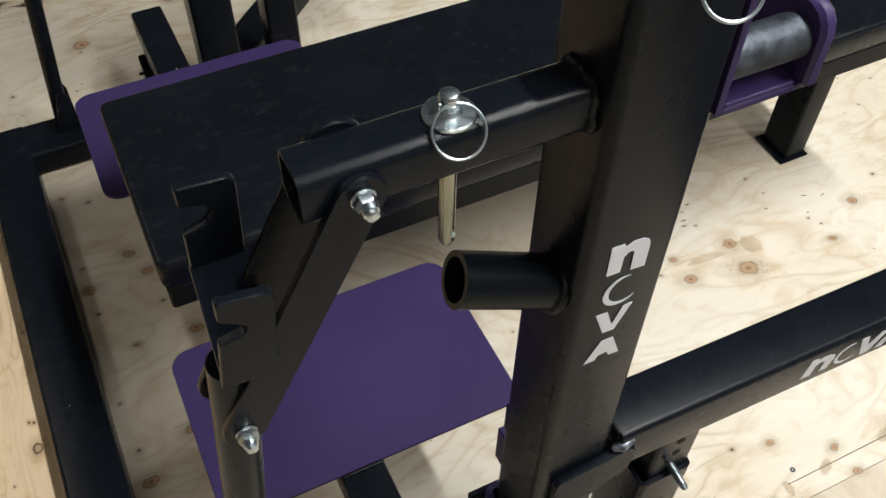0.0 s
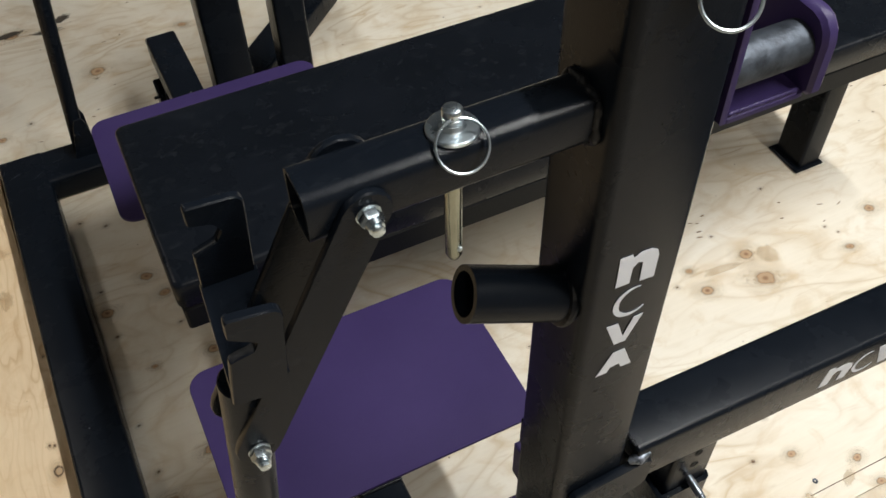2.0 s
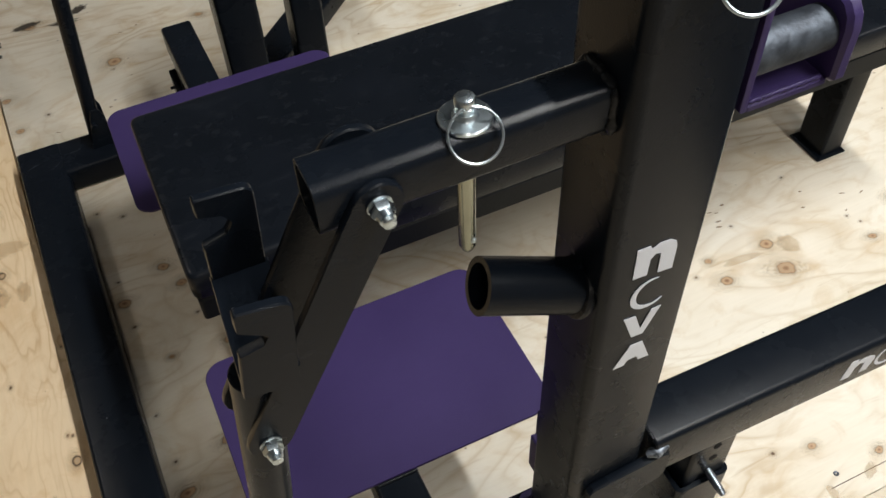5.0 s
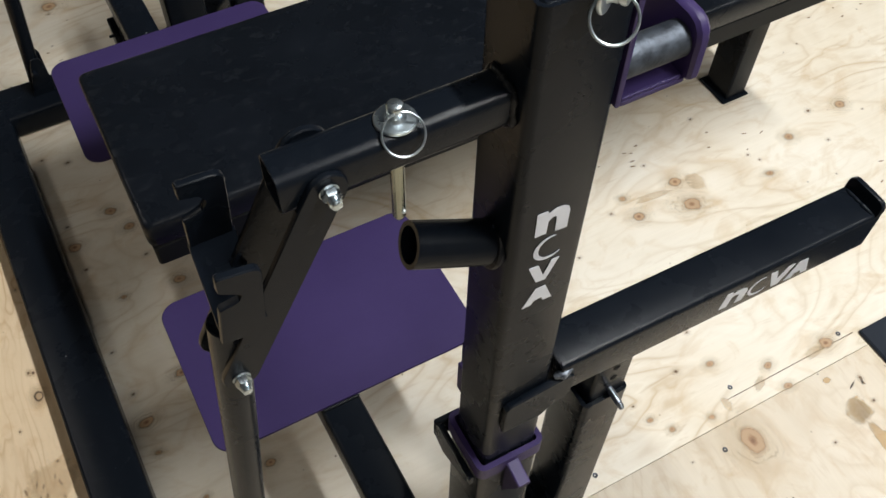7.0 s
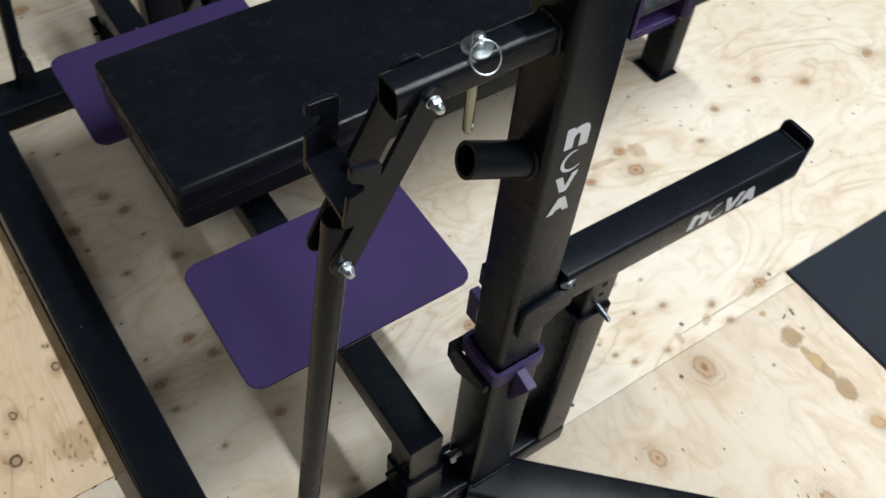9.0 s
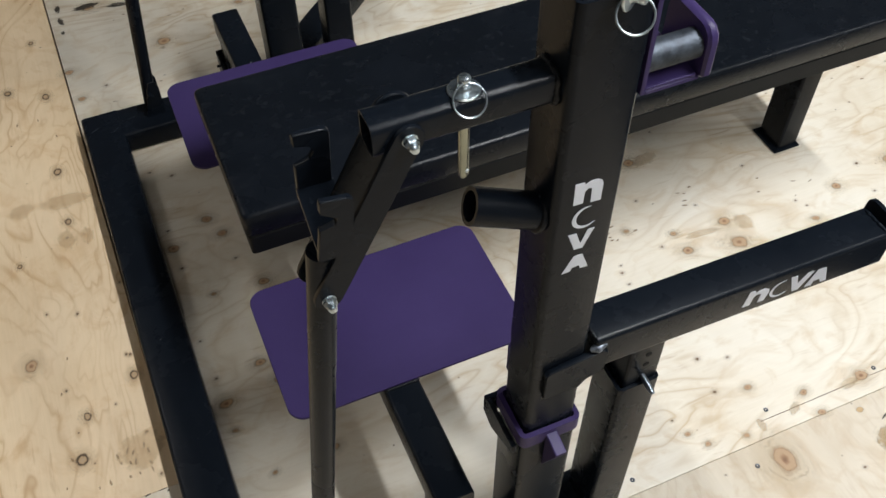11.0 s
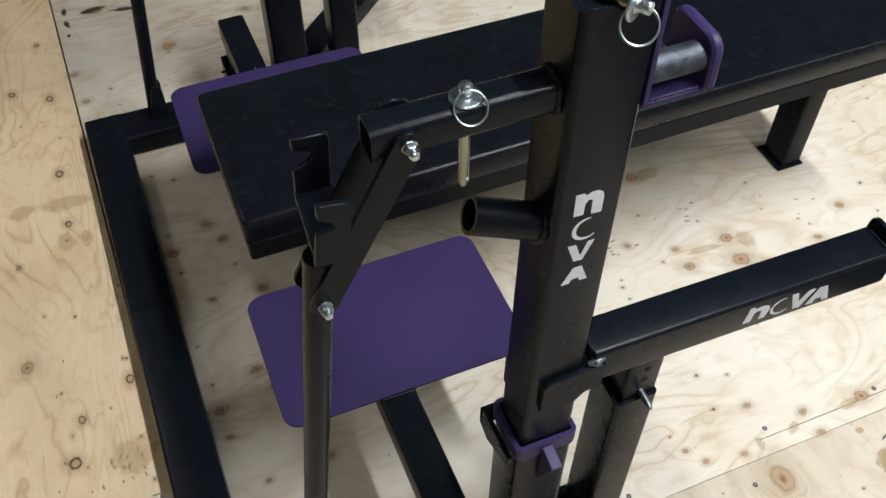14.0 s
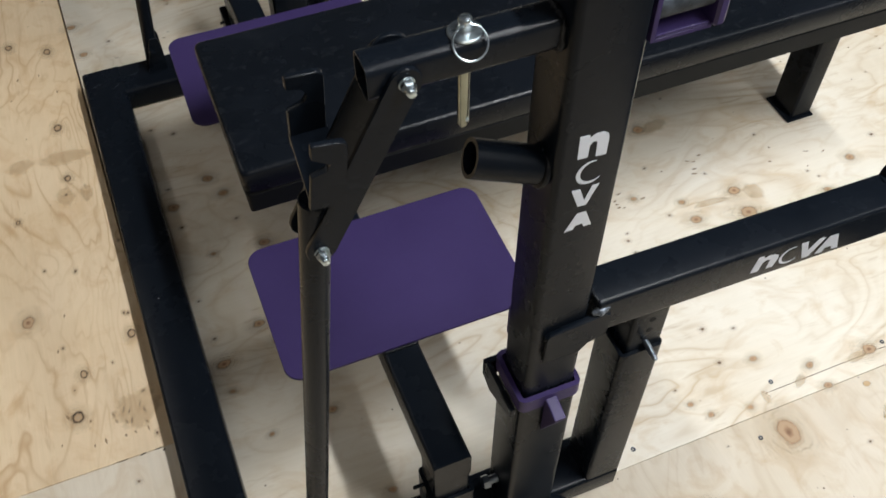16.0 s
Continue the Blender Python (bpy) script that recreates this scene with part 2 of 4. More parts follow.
RAW_WELD = coated("chipped_weld", (0.30, 0.34, 0.40), (0.02, 0.025, 0.034), 0.42, 1.0, 260, 0.5, 0.0, 0.7, 0.0, 260.0)
WHITE = coated("silver_white_vinyl", (0.66, 0.69, 0.75), (0.58, 0.61, 0.67), 0.4, 0.05, 400)
RUBBER = coated("black_rubber_mat", (0.0110, 0.0165, 0.0270), (0.008, 0.0120, 0.0200), 0.75, 0.5, 350, 0.3)
# Unseen surfaces: dark walls deepen the shade, blue ceiling cools reflections on black tops.
PLASTER = coated("darkened_wall_paint", (0.20, 0.20, 0.20), (0.17, 0.17, 0.17), 0.8, 0.2, 120)
BOARD_CEILING = coated("bluish_ceiling_paint", (0.13, 0.165, 0.22), (0.11, 0.14, 0.19), 0.85, 0.2, 90)
PLY_LEFT = plywood("plywood_warm", False, (0.675, 0.53, 0.355), (0.60, 0.45, 0.28), (0.42, 0.265, 0.13), 1.1, 0.85)
PLY_X = plywood("plywood_figure_lengthwise", True, (0.69, 0.645, 0.555), (0.63, 0.56, 0.445), (0.43, 0.315, 0.18), 1.15, 0.62)
PLY_Y = plywood("plywood_figure_crosswise", False, (0.675, 0.605, 0.50), (0.61, 0.525, 0.405), (0.43, 0.31, 0.18), 0.85)
KNOT = rosette("knot", [(0.0, (0.19, 0.095, 0.045)), (0.06, (0.30, 0.17, 0.09)), (0.12, (0.46, 0.31, 0.185)), (0.20, (0.47, 0.315, 0.185)), (0.25, (0.38, 0.235, 0.125)), (0.32, (0.52, 0.38, 0.22)), (1.0, (0.49, 0.345, 0.19))],
               [(0.0, 0.88), (0.21, 0.74), (0.27, 0.44), (0.34, 0.20), (0.55, 0.10), (0.88, 0.0)], 0.24)
RING_KNOT = rosette("ring_knot", [(0.0, (0.58, 0.43, 0.28)), (0.15, (0.47, 0.32, 0.18)), (0.20, (0.05, 0.032, 0.02)), (0.25, (0.10, 0.06, 0.035)), (0.30, (0.50, 0.35, 0.19)), (1.0, (0.50, 0.34, 0.17))],
                    [(0.0, 0.6), (0.14, 0.72), (0.22, 0.92), (0.27, 0.5), (0.33, 0.2), (0.8, 0.0)], 0.22)
PIN_KNOT = rosette("dark_knot", [(0.0, (0.075, 0.042, 0.023)), (0.10, (0.14, 0.08, 0.042)), (0.18, (0.32, 0.195, 0.10)), (0.28, (0.44, 0.295, 0.165)), (1.0, (0.52, 0.37, 0.21))],
                   [(0.0, 0.88), (0.11, 0.74), (0.18, 0.42), (0.28, 0.20), (0.50, 0.07), (0.78, 0.0)], 0.0)
STAIN = spot("brown_stain", (0.58, 0.42, 0.23), (0.52, 0.355, 0.18), 0.46, 0.50, 0.78, 0.05)
PATCH = spot("tan_veneer_patch", (0.53, 0.37, 0.19), (0.56, 0.40, 0.22), 0.46, 0.5, 0.32, 0.03)
SCUFF = spot("black_scuff", (0.03, 0.025, 0.02), (0.05, 0.04, 0.03), 0.40, 0.75, 0.85, 0.0)
# Diffusers of the unseen lights; their glow adds to the fill.
LAMP_GLOW, _n, _l, _b = material("lit_diffuser")
_b.inputs["Emission Color"].default_value = (1, 0.98, 0.95, 1)
_b.inputs["Emission Strength"].default_value = 6.0

# ---- mesh helpers ----
MIRROR = False
FAR = Vector((0, 0, 0))     # the far half stands a little out of line
ORIGIN = {}


def flip(v):
    return Vector((v[0], 2 * YC - v[1], v[2])) + FAR if MIRROR else Vector(v)


def thing(name, at, label, category, group="", kind=""):
    ob = new(name)
    ob.empty_display_size = 0.05
    at = flip(at)
    ob.matrix_basis = Matrix.Translation(at)
    ORIGIN[ob.name] = at
    return tagged(ob, label, category, group, kind)


def part(name, bm, mat, parent, label="", kind=""):
    """One mesh object from a bmesh in world metres, under a thing or a part."""
    base = ORIGIN[parent.name] if parent else Vector()
    if MIRROR:
        for v in bm.verts:
            v.co = flip(v.co)
        bmesh.ops.reverse_faces(bm, faces=bm.faces)
    bmesh.ops.translate(bm, verts=bm.verts, vec=-base)
    bmesh.ops.recalc_face_normals(bm, faces=bm.faces)
    me = bpy.data.meshes.new(name)
    bm.to_mesh(me)
    bm.free()
    me.materials.append(mat)
    me.polygons.foreach_set("use_smooth", [True] * len(me.polygons))
    me.set_sharp_from_angle(angle=radians(38))
    ob = new(name, me)
    ob.parent = parent
    ORIGIN[ob.name] = base
    if label:
        ob["label"] = label
    if kind:
        ob["kind"] = kind
    return ob


def loops(bm, rings, close_start=True, close_end=True, cyclic=False):
    vs = [[bm.verts.new(p) for p in ring] for ring in rings]
    n = len(vs[0])
    pairs = list(zip(vs, vs[1:])) + ([(vs[-1], vs[0])] if cyclic else [])
    for a, b in pairs:
        for i in range(n):
            bm.faces.new((a[i], a[(i + 1) % n], b[(i + 1) % n], b[i]))
    if not cyclic:
        if close_start:
            bm.faces.new(vs[0][::-1])
        if close_end:
            bm.faces.new(vs[-1])
    return bm


def frame_of(a, b, up=(0, 0, 1)):
    d = (Vector(b) - Vector(a)).normalized()
    up = Vector(up)
    if abs(d.dot(up)) > 0.95:
        up = Vector((0, 1, 0))
    s = d.cross(up).normalized()
    return d, s, s.cross(d).normalized()


def rounded(w, h, r, seg=4):
    """A rounded rectangle about the origin."""
    out = []
    for cx, cy, a0 in ((w / 2 - r, h / 2 - r, 0), (r - w / 2, h / 2 - r, 90), (r - w / 2, r - h / 2, 180), (w / 2 - r, r - h / 2, 270)):
        for k in range(seg + 1):
            a = radians(a0 + 90 * k / seg)
            out.append((cx + r * math.cos(a), cy + r * math.sin(a)))
    return out


def tube(a, b, w, h, r=0.006, wall=0.0, up=(0, 0, 1), bm=None, lip=0.0012):
    """A rounded square tube from a to b; open with that wall, or capped."""
    bm = bm or bmesh.new()
    a, b = Vector(a), Vector(b)
    d, s, u = frame_of(a, b, up)

    def ring(c, k):
        return [c + s * x + u * y for x, y in rounded(w - 2 * k, h - 2 * k, max(r - k, 0.0008))]

    if wall:
        return loops(bm, [ring(a, 0), ring(b, 0), ring(b, wall), ring(a, wall)], cyclic=True)
    return loops(bm, [ring(a, lip), ring(a + d * lip, 0), ring(b - d * lip, 0), ring(b, lip)])


def box(x0, x1, y0, y1, z0, z1, r=0.002, bm=None):
    return tube(((x0 + x1) / 2, (y0 + y1) / 2, z0), ((x0 + x1) / 2, (y0 + y1) / 2, z1), x1 - x0, y1 - y0, r, 0, (0, 1, 0), bm, min(r, 0.004))


def circle(c, s, u, r, seg):
    return [c + s * (r * math.cos(2 * math.pi * k / seg)) + u * (r * math.sin(2 * math.pi * k / seg)) for k in range(seg)]


def turned(a, direction, profile, seg=24, bm=None, hollow=False):
    """A turned body: (distance along the axis, radius) pairs."""
    bm = bm or bmesh.new()
    a, d = Vector(a), Vector(direction).normalized()
    _, s, u = frame_of(a, a + d)
    return loops(bm, [circle(a + d * t, s, u, r, seg) for t, r in profile], cyclic=hollow)


def rod(a, b, r, seg=24, wall=0.0, bm=None, lip=0.001):
    a, b = Vector(a), Vector(b)
    n = (b - a).length
    if wall:
        return turned(a, b - a, [(0, r), (n, r), (n, r - wall), (0, r - wall)], seg, bm, True)
    return turned(a, b - a, [(0, r - lip), (lip, r), (n - lip, r), (n, r - lip)], seg, bm)


def hex_nut(a, direction, across, thick, bm=None):
    return turned(a, direction, [(0, across * 0.5), (0, across * 0.577), (thick * 0.8, across * 0.577), (thick, across * 0.5)], 6, bm)


def ring_wire(c, normal, radius, wire, seg=40, bm=None, squash=1.0):
    bm = bm or bmesh.new()
    _, s, u = frame_of(c, Vector(c) + Vector(normal))
    n = Vector(normal).normalized()
    rings = []
    for k in range(seg):
        a = 2 * math.pi * k / seg
        out = s * math.cos(a) + u * math.sin(a)
        mid = Vector(c) + (s * math.cos(a) + u * (squash * math.sin(a))) * radius
        rings.append([mid + out * (wire * math.cos(b)) + n * (wire * math.sin(b)) for b in [2 * math.pi * j / 8 for j in range(8)]])
    return loops(bm, rings, cyclic=True)


def sheet(points, origin, ux, uy, thick, edge=0.001, bm=None):
    """A flat polygon (in the ux, uy plane) given thickness along ux x uy, with softened rims."""
    bm = bm or bmesh.new()
    o, ux, uy = Vector(origin), Vector(ux).normalized(), Vector(uy).normalized()
    n = ux.cross(uy)
    cx = sum(p[0] for p in points) / len(points)
    cy = sum(p[1] for p in points) / len(points)

    def ring(k, h):
        out = []
        for x, y in points:
            m = math.hypot(x - cx, y - cy) or 1
            f = 1 - k / m
            out.append(o + ux * (cx + (x - cx) * f) + uy * (cy + (y - cy) * f) + n * h)
        return out

    return loops(bm, [ring(edge, 0), ring(0, edge), ring(0, thick - edge), ring(edge, thick)])


def softened(corners, seg=5):
    """A polygon of (x, y, radius) corners with each corner rounded."""
    out = []
    for k, (x, y, r) in enumerate(corners):
        p = Vector((x, y))
        if r <= 0:
            out.append((x, y))
            continue
        a, b = (Vector(corners[k - 1][:2]) - p), (Vector(corners[(k + 1) % len(corners)][:2]) - p)
        reach = min(r / math.tan(max(a.angle(b) / 2, 0.2)), 0.48 * a.length, 0.48 * b.length)
        p0, p1 = p + a.normalized() * reach, p + b.normalized() * reach
        for q in range(seg + 1):
            t = q / seg
            c = p0 * (1 - t) ** 2 + p * (2 * t * (1 - t)) + p1 * t ** 2
            out.append((c.x, c.y))
    return out


def crescent(origin, ux, uz, cx, cy, rx, ry, fat, turn, thick=0.0004):
    """A thin open crescent, thickest in the middle of its back."""
    bm = bmesh.new()
    o, ux, uz = Vector(origin), Vector(ux).normalized(), Vector(uz).normalized()
    n = ux.cross(uz)
    rings = []
    for k in range(25):
        a = radians(turn + 250 * k / 24)
        w = fat * (0.06 + math.sin(math.pi * k / 24))
        q = [o + ux * (cx + (rx - d) * math.cos(a)) + uz * (cy + (ry - d) * math.sin(a)) for d in (0, w)]
        rings.append([q[0], q[1], q[1] + n * thick, q[0] + n * thick])
    return loops(bm, rings)


def bead(a, b, r, seed, bm=None):
    """An uneven weld bead."""
    bm = bm or bmesh.new()
    a, b = Vector(a), Vector(b)
    d, s, u = frame_of(a, b)
    n = max(5, int((b - a).length / (r * 0.8)))
    rings = []
    for k in range(n + 1):
        t = k / n
        rr = r * (0.75 + 0.5 * noise.noise(Vector((seed * 7.1, k * 0.9, 0)))) * (0.35 if k in (0, n) else 1)
        c = a.lerp(b, t) + s * (0.25 * r * noise.noise(Vector((k * 0.7, seed, 3))))
        rings.append(circle(c, s, u, rr, 10))
    return loops(bm, rings)


# ---- room ----
def wall_slab(name, x0, x1, y0, y1, z0, z1, mat, label, category):
    bm = box(x0, x1, y0, y1, z0, z1, 0.002)
    ob = part(name, bm, mat, None)
    return tagged(ob, label, category, "", "structure")


RX0, RX1, RY0, RY1 = -3.2, 5.0, -3.4, 5.6
# Walls and ceiling are unseen, added to close the room and bound the light.
wall_slab("wall_west", RX0 - 0.12, RX0, RY0, RY1, 0, CEILING, PLASTER, "unseen plain grey wall added to close the room", "wall")
wall_slab("wall_east", RX1, RX1 + 0.12, RY0, RY1, 0, CEILING, PLASTER, "unseen plain grey wall added to close the room", "wall")
wall_slab("wall_south", RX0 - 0.12, RX1 + 0.12, RY0 - 0.12, RY0, 0, CEILING, PLASTER, "unseen plain grey wall added to close the room", "wall")
wall_slab("wall_north", RX0 - 0.12, RX1 + 0.12, RY1, RY1 + 0.12, 0, CEILING, PLASTER, "unseen plain grey wall added to close the room", "wall")
wall_slab("ceiling", RX0 - 0.12, RX1 + 0.12, RY0 - 0.12, RY1 + 0.12, CEILING, CEILING + 0.1, BOARD_CEILING, "unseen plain blue-grey ceiling added over the gym", "ceiling")
# Unseen fixtures modelled at every light, the added fill ones too.
for lx, ly, lw, ll, _w, _t in LAMPS:
    lamp = thing("unseen_ceiling_light", (lx, ly, CEILING - 0.06), "unseen ceiling light with a lit diffuser, added to light the room", "light", "ceiling lights")
    part("housing", tube((lx, ly - ll / 2 - 0.04, CEILING - 0.03), (lx, ly + ll / 2 + 0.04, CEILING - 0.03), lw + 0.06, 0.06, 0.01), PLASTER, lamp)
    part("diffuser", tube((lx, ly - ll / 2, CEILING - 0.066), (lx, ly + ll / 2, CEILING - 0.066), lw, 0.012, 0.004), LAMP_GLOW, lamp, "lit milky diffuser")

# ---- the rack's base ----
BEAM = 0.055       # height of the base tubes


def build_base():
    global MIRROR, FAR
    base = thing("base_frame", (0.2, YC, 0), "black powder-coated welded square-tube rack base on plywood", "frame")
    part("cross_beam", tube((-0.0365, 0.445, BEAM / 2), (-0.0455, 2 * YC - 0.430, BEAM / 2), 0.084, BEAM, 0.008), BLACK, base)
    for MIRROR in (False, True):
        FAR = Vector((-0.018, 0.014, 0))
        part("side_beam", tube((-0.010 + 0.02 * MIRROR, 0.4785 + 0.009 * MIRROR, BEAM / 2), (0.560, 0.4785 + 0.009 * MIRROR, BEAM / 2), 0.080 + 0.012 * MIRROR, BEAM - 0.001, 0.008), BLACK, base)
        part("splayed_leg", tube((0.379, 0.456, BEAM / 2), (0.7065, 0.1405, BEAM / 2), 0.080, BEAM - 0.002, 0.007), BLACK, base)
        part("upright_sleeve", tube((0.4035, 0.4695, BEAM - 0.002), (0.4035, 0.4695, 0.392), 0.077, 0.071, 0.008, 0.003, (0, 1, 0)), BLACK, base)
        part("arm_sleeve", tube((0.5335, 0.472, BEAM - 0.002), (0.5335, 0.472, 0.425), 0.061, 0.064, 0.007, 0.005, (0, 1, 0)), BLACK, base)
        part("strut_socket", tube((0.287, 0.486, BEAM - 0.002), (0.287, 0.486, 0.150), 0.066, 0.062, 0.005, 0.005, (0, 1, 0)), BLACK, base)
        part("weld_bead", bead((0.366, 0.4325, 0.056), (0.442, 0.4325, 0.056), 0.004, 2), WELD, base)
        if not MIRROR:
            part("clamp_bolt", rod((0.364, 0.473, 0.118), (0.346, 0.473, 0.118), 0.0065), PIN_STEEL, base, "zinc-plated bolt")
            nut = hex_nut((0.350, 0.473, 0.118), (-1, 0, 0), 0.019, 0.010)
            part("clamp_nut", nut, PIN_STEEL, base, "zinc-plated hex nut")
    MIRROR = False
    for x, y, turn in ((-0.062, 1.640, 24), (-0.020, 1.625, 40), (0.020, 1.650, 10)):
        d = Vector((math.cos(radians(turn)), math.sin(radians(turn)), 0)) * 0.011
        c = Vector((x, y, BEAM + 0.0001))
        part("scratch", rod(c - d, c + d, 0.00028, 6, 0, None, 0.0001), STEEL, base, "thin bare scratch")


build_base()


# ---- height-adjusting collar, upright, fittings ----
def decal_post(up):
    y = 0.4394
    ux, uz = (1, 0, 0), (0, 0, 1)
    o = (0.392, y + 0.0003, 0)
    arch = [(-0.0015, 0.8305), (0.0085, 0.830), (0.0088, 0.8445), (0.0120, 0.8485), (0.0160, 0.8470), (0.0165, 0.828), (0.0272, 0.827), (0.0272, 0.848), (0.0255, 0.8535), (0.0210, 0.857), (0.0140, 0.8575), (0.0085, 0.8545), (0.0070, 0.8580), (-0.0020, 0.8585)]
    part("decal_arch", sheet(arch, o, ux, uz, 0.0004, 0.0001), WHITE, up, "silver-white arch-shaped sticker")
    part("decal_crescent", crescent(o, ux, uz, 0.0140, 0.8085, 0.0140, 0.0145, 0.0040, 70), WHITE, up, "thin silver-white crescent sticker")
    chevron = [(-0.002, 0.7895), (0.007, 0.7885), (0.0130, 0.7710), (0.0190, 0.7890), (0.026, 0.7890), (0.0160, 0.7635), (0.0070, 0.7645)]
    part("decal_chevron", sheet(chevron[::-1], o, ux, uz, 0.0004, 0.0001), WHITE, up, "silver-white chevron sticker")
    wedge = [(-0.003, 0.7310), (0.0060, 0.7310), (0.0078, 0.7358), (0.0155, 0.7365), (0.0175, 0.7310), (0.026, 0.7305), (0.0175, 0.7535), (0.0080, 0.7540)]
    part("decal_wedge", sheet(wedge, o, ux, uz, 0.0004, 0.0001), WHITE, up, "silver-white wedge sticker")


def build_upright():
    up = thing("rack_upright", (0.402, 0.471, 0.08), "black powder-coated telescoping rack upright with purple roller cradle", "rack upright", "rack uprights")
    part("post_tube", tube((0.4055, 0.471, 0.09), (0.4055, 0.471, 1.050), 0.069, 0.062, 0.008, 0.003, (0, 1, 0)), BLACK, up)
    part("post_cap", box(0.375, 0.436, 0.443, 0.499, 1.040, 1.047, 0.006), BLACK, up, "black end plug")
    arm = part("side_arm", tube((0.2135, 0.4685, 0.962), (0.372, 0.4685, 0.962), 0.030, 0.031, 0.0074, 0.0025), BLACK, up)
    collar_bead = bead((0.3690, 0.4545, 0.9765), (0.3690, 0.4830, 0.9765), 0.0042, 31)
    for k, (p, q) in enumerate((((0.4545, 0.9765), (0.4535, 0.9470)), ((0.4835, 0.9765), (0.4835, 0.9470)), ((0.4535, 0.9475), (0.4835, 0.9475)))):
        bead((0.3690, *p), (0.3690, *q), 0.0042, 32 + k, collar_bead)
    part("arm_weld", collar_bead, WELD, arm)
    peg = part("peg_tube", rod((0.306, 0.478, 0.829), (0.374, 0.466, 0.804), 0.0185, 32, 0.0040), BLACK, up, "open-ended round black peg tube")
    part("peg_weld", ring_wire((0.3695, 0.4665, 0.8055), (1, -0.15, -0.3), 0.0182, 0.0034, 28), WELD, peg)
    part("cradle_side", sheet([(0.441, 0.941), (0.51, 0.941), (0.51, 1.06), (0.46, 1.085), (0.441, 1.075)], (0.4405, 0, 0), (0, 1, 0), (0, 0, 1), 0.0045), PURPLE, up, "purple steel cradle plate")
    part("cradle_floor", box(0.445, 0.498, 0.4415, 0.510, 0.938, 0.945, 0.002), PURPLE, up, "purple steel cradle floor")
    part("cradle_lip", sheet([(0.437, 0.945), (0.440, 0.942), (0.500, 0.942), (0.500, 0.977), (0.4985, 0.984), (0.494, 0.9895), (0.487, 0.992), (0.450, 0.992), (0.4435, 0.9895), (0.4388, 0.984), (0.437, 0.977)], (0.4955, 0, 0), (0, 1, 0), (0, 0, 1), 0.0105, 0.0026), PURPLE, up, "purple steel outer lip with rounded corners")
    part("roller", rod((0.4445, 0.4545, 0.9690), (0.4960, 0.4545, 0.9690), 0.0130, 32), STEEL, up, "worn bare steel roller")
    part("cradle_weld", bead((0.446, 0.4430, 0.9455), (0.494, 0.4430, 0.9455), 0.0018, 8), PURPLE, up)
    decal_post(up)
    # collar
    collar = thing("height_clamp", (0.4, 0.47, 0.40), "purple steel height clamp round the upright", "clamp", "height clamps")
    part("clamp_band", tube((0.4045, 0.4715, 0.393), (0.4045, 0.4715, 0.418), 0.084, 0.080, 0.010, 0.0065, (0, 1, 0)), PURPLE, collar)
    part("clamp_tab", sheet([(0.4330, 0.409), (0.4040, 0.401), (0.4035, 0.397), (0.4325, 0.325)], (0.3965, 0, 0), (0, 1, 0), (0, 0, 1), 0.0155, 0.0015), PURPLE, collar, "purple wedge tab")
    part("clamp_back", box(0.3965, 0.4120, 0.5110, 0.5470, 0.396, 0.455, 0.002), PURPLE, collar, "purple block behind the band")
    part("latch_cheek", sheet([(0.440, 0.376), (0.500, 0.344), (0.523, 0.354), (0.523, 0.384), (0.514, 0.392), (0.440, 0.392)], (0.354, 0, 0), (0, 1, 0), (0, 0, 1), 0.007), BLACK, collar, "black latch plate")
    part("latch_bar", box(0.354, 0.446, 0.517, 0.525, 0.352, 0.388, 0.002), BLACK, collar)


def build_platform():
    global MIRROR, FAR
    plat = thing("spotter_platform", (0.285, YC, BEAM), "spotter platform: black cross tube carrying two purple step plates", "platform")
    part("cross_tube", tube((0.2865, 0.460, 0.230), (0.273, 2 * YC - 0.460, 0.230), 0.056, 0.056, 0.006), BLACK, plat)
    for MIRROR in (False, True):
        FAR = Vector((-0.011, 0.0, 0))
        part("strut_leg", tube((0.2865, 0.4875, BEAM), (0.2865, 0.4875, 0.2025), 0.055, 0.054, 0.006, 0, (0, 1, 0)), BLACK, plat)
        deck = [(0.309 + x, 0.782 + y) for x, y in rounded(0.388, 0.251, 0.026, 8)]
        part("step_plate", sheet(deck, (0, 0, 0.2585), (1, 0, 0), (0, 1, 0), 0.005), PURPLE, plat, "flat purple steel step plate with rounded corners")
        part("plate_weld", bead((0.258, 0.655, 0.2585), (0.312, 0.655, 0.2585), 0.0035, 11), WELD, plat)
        part("socket_pin", rod((0.2545, 0.492, 0.147), (0.238, 0.492, 0.147), 0.003), BLACK, plat)
    MIRROR = False


build_platform()


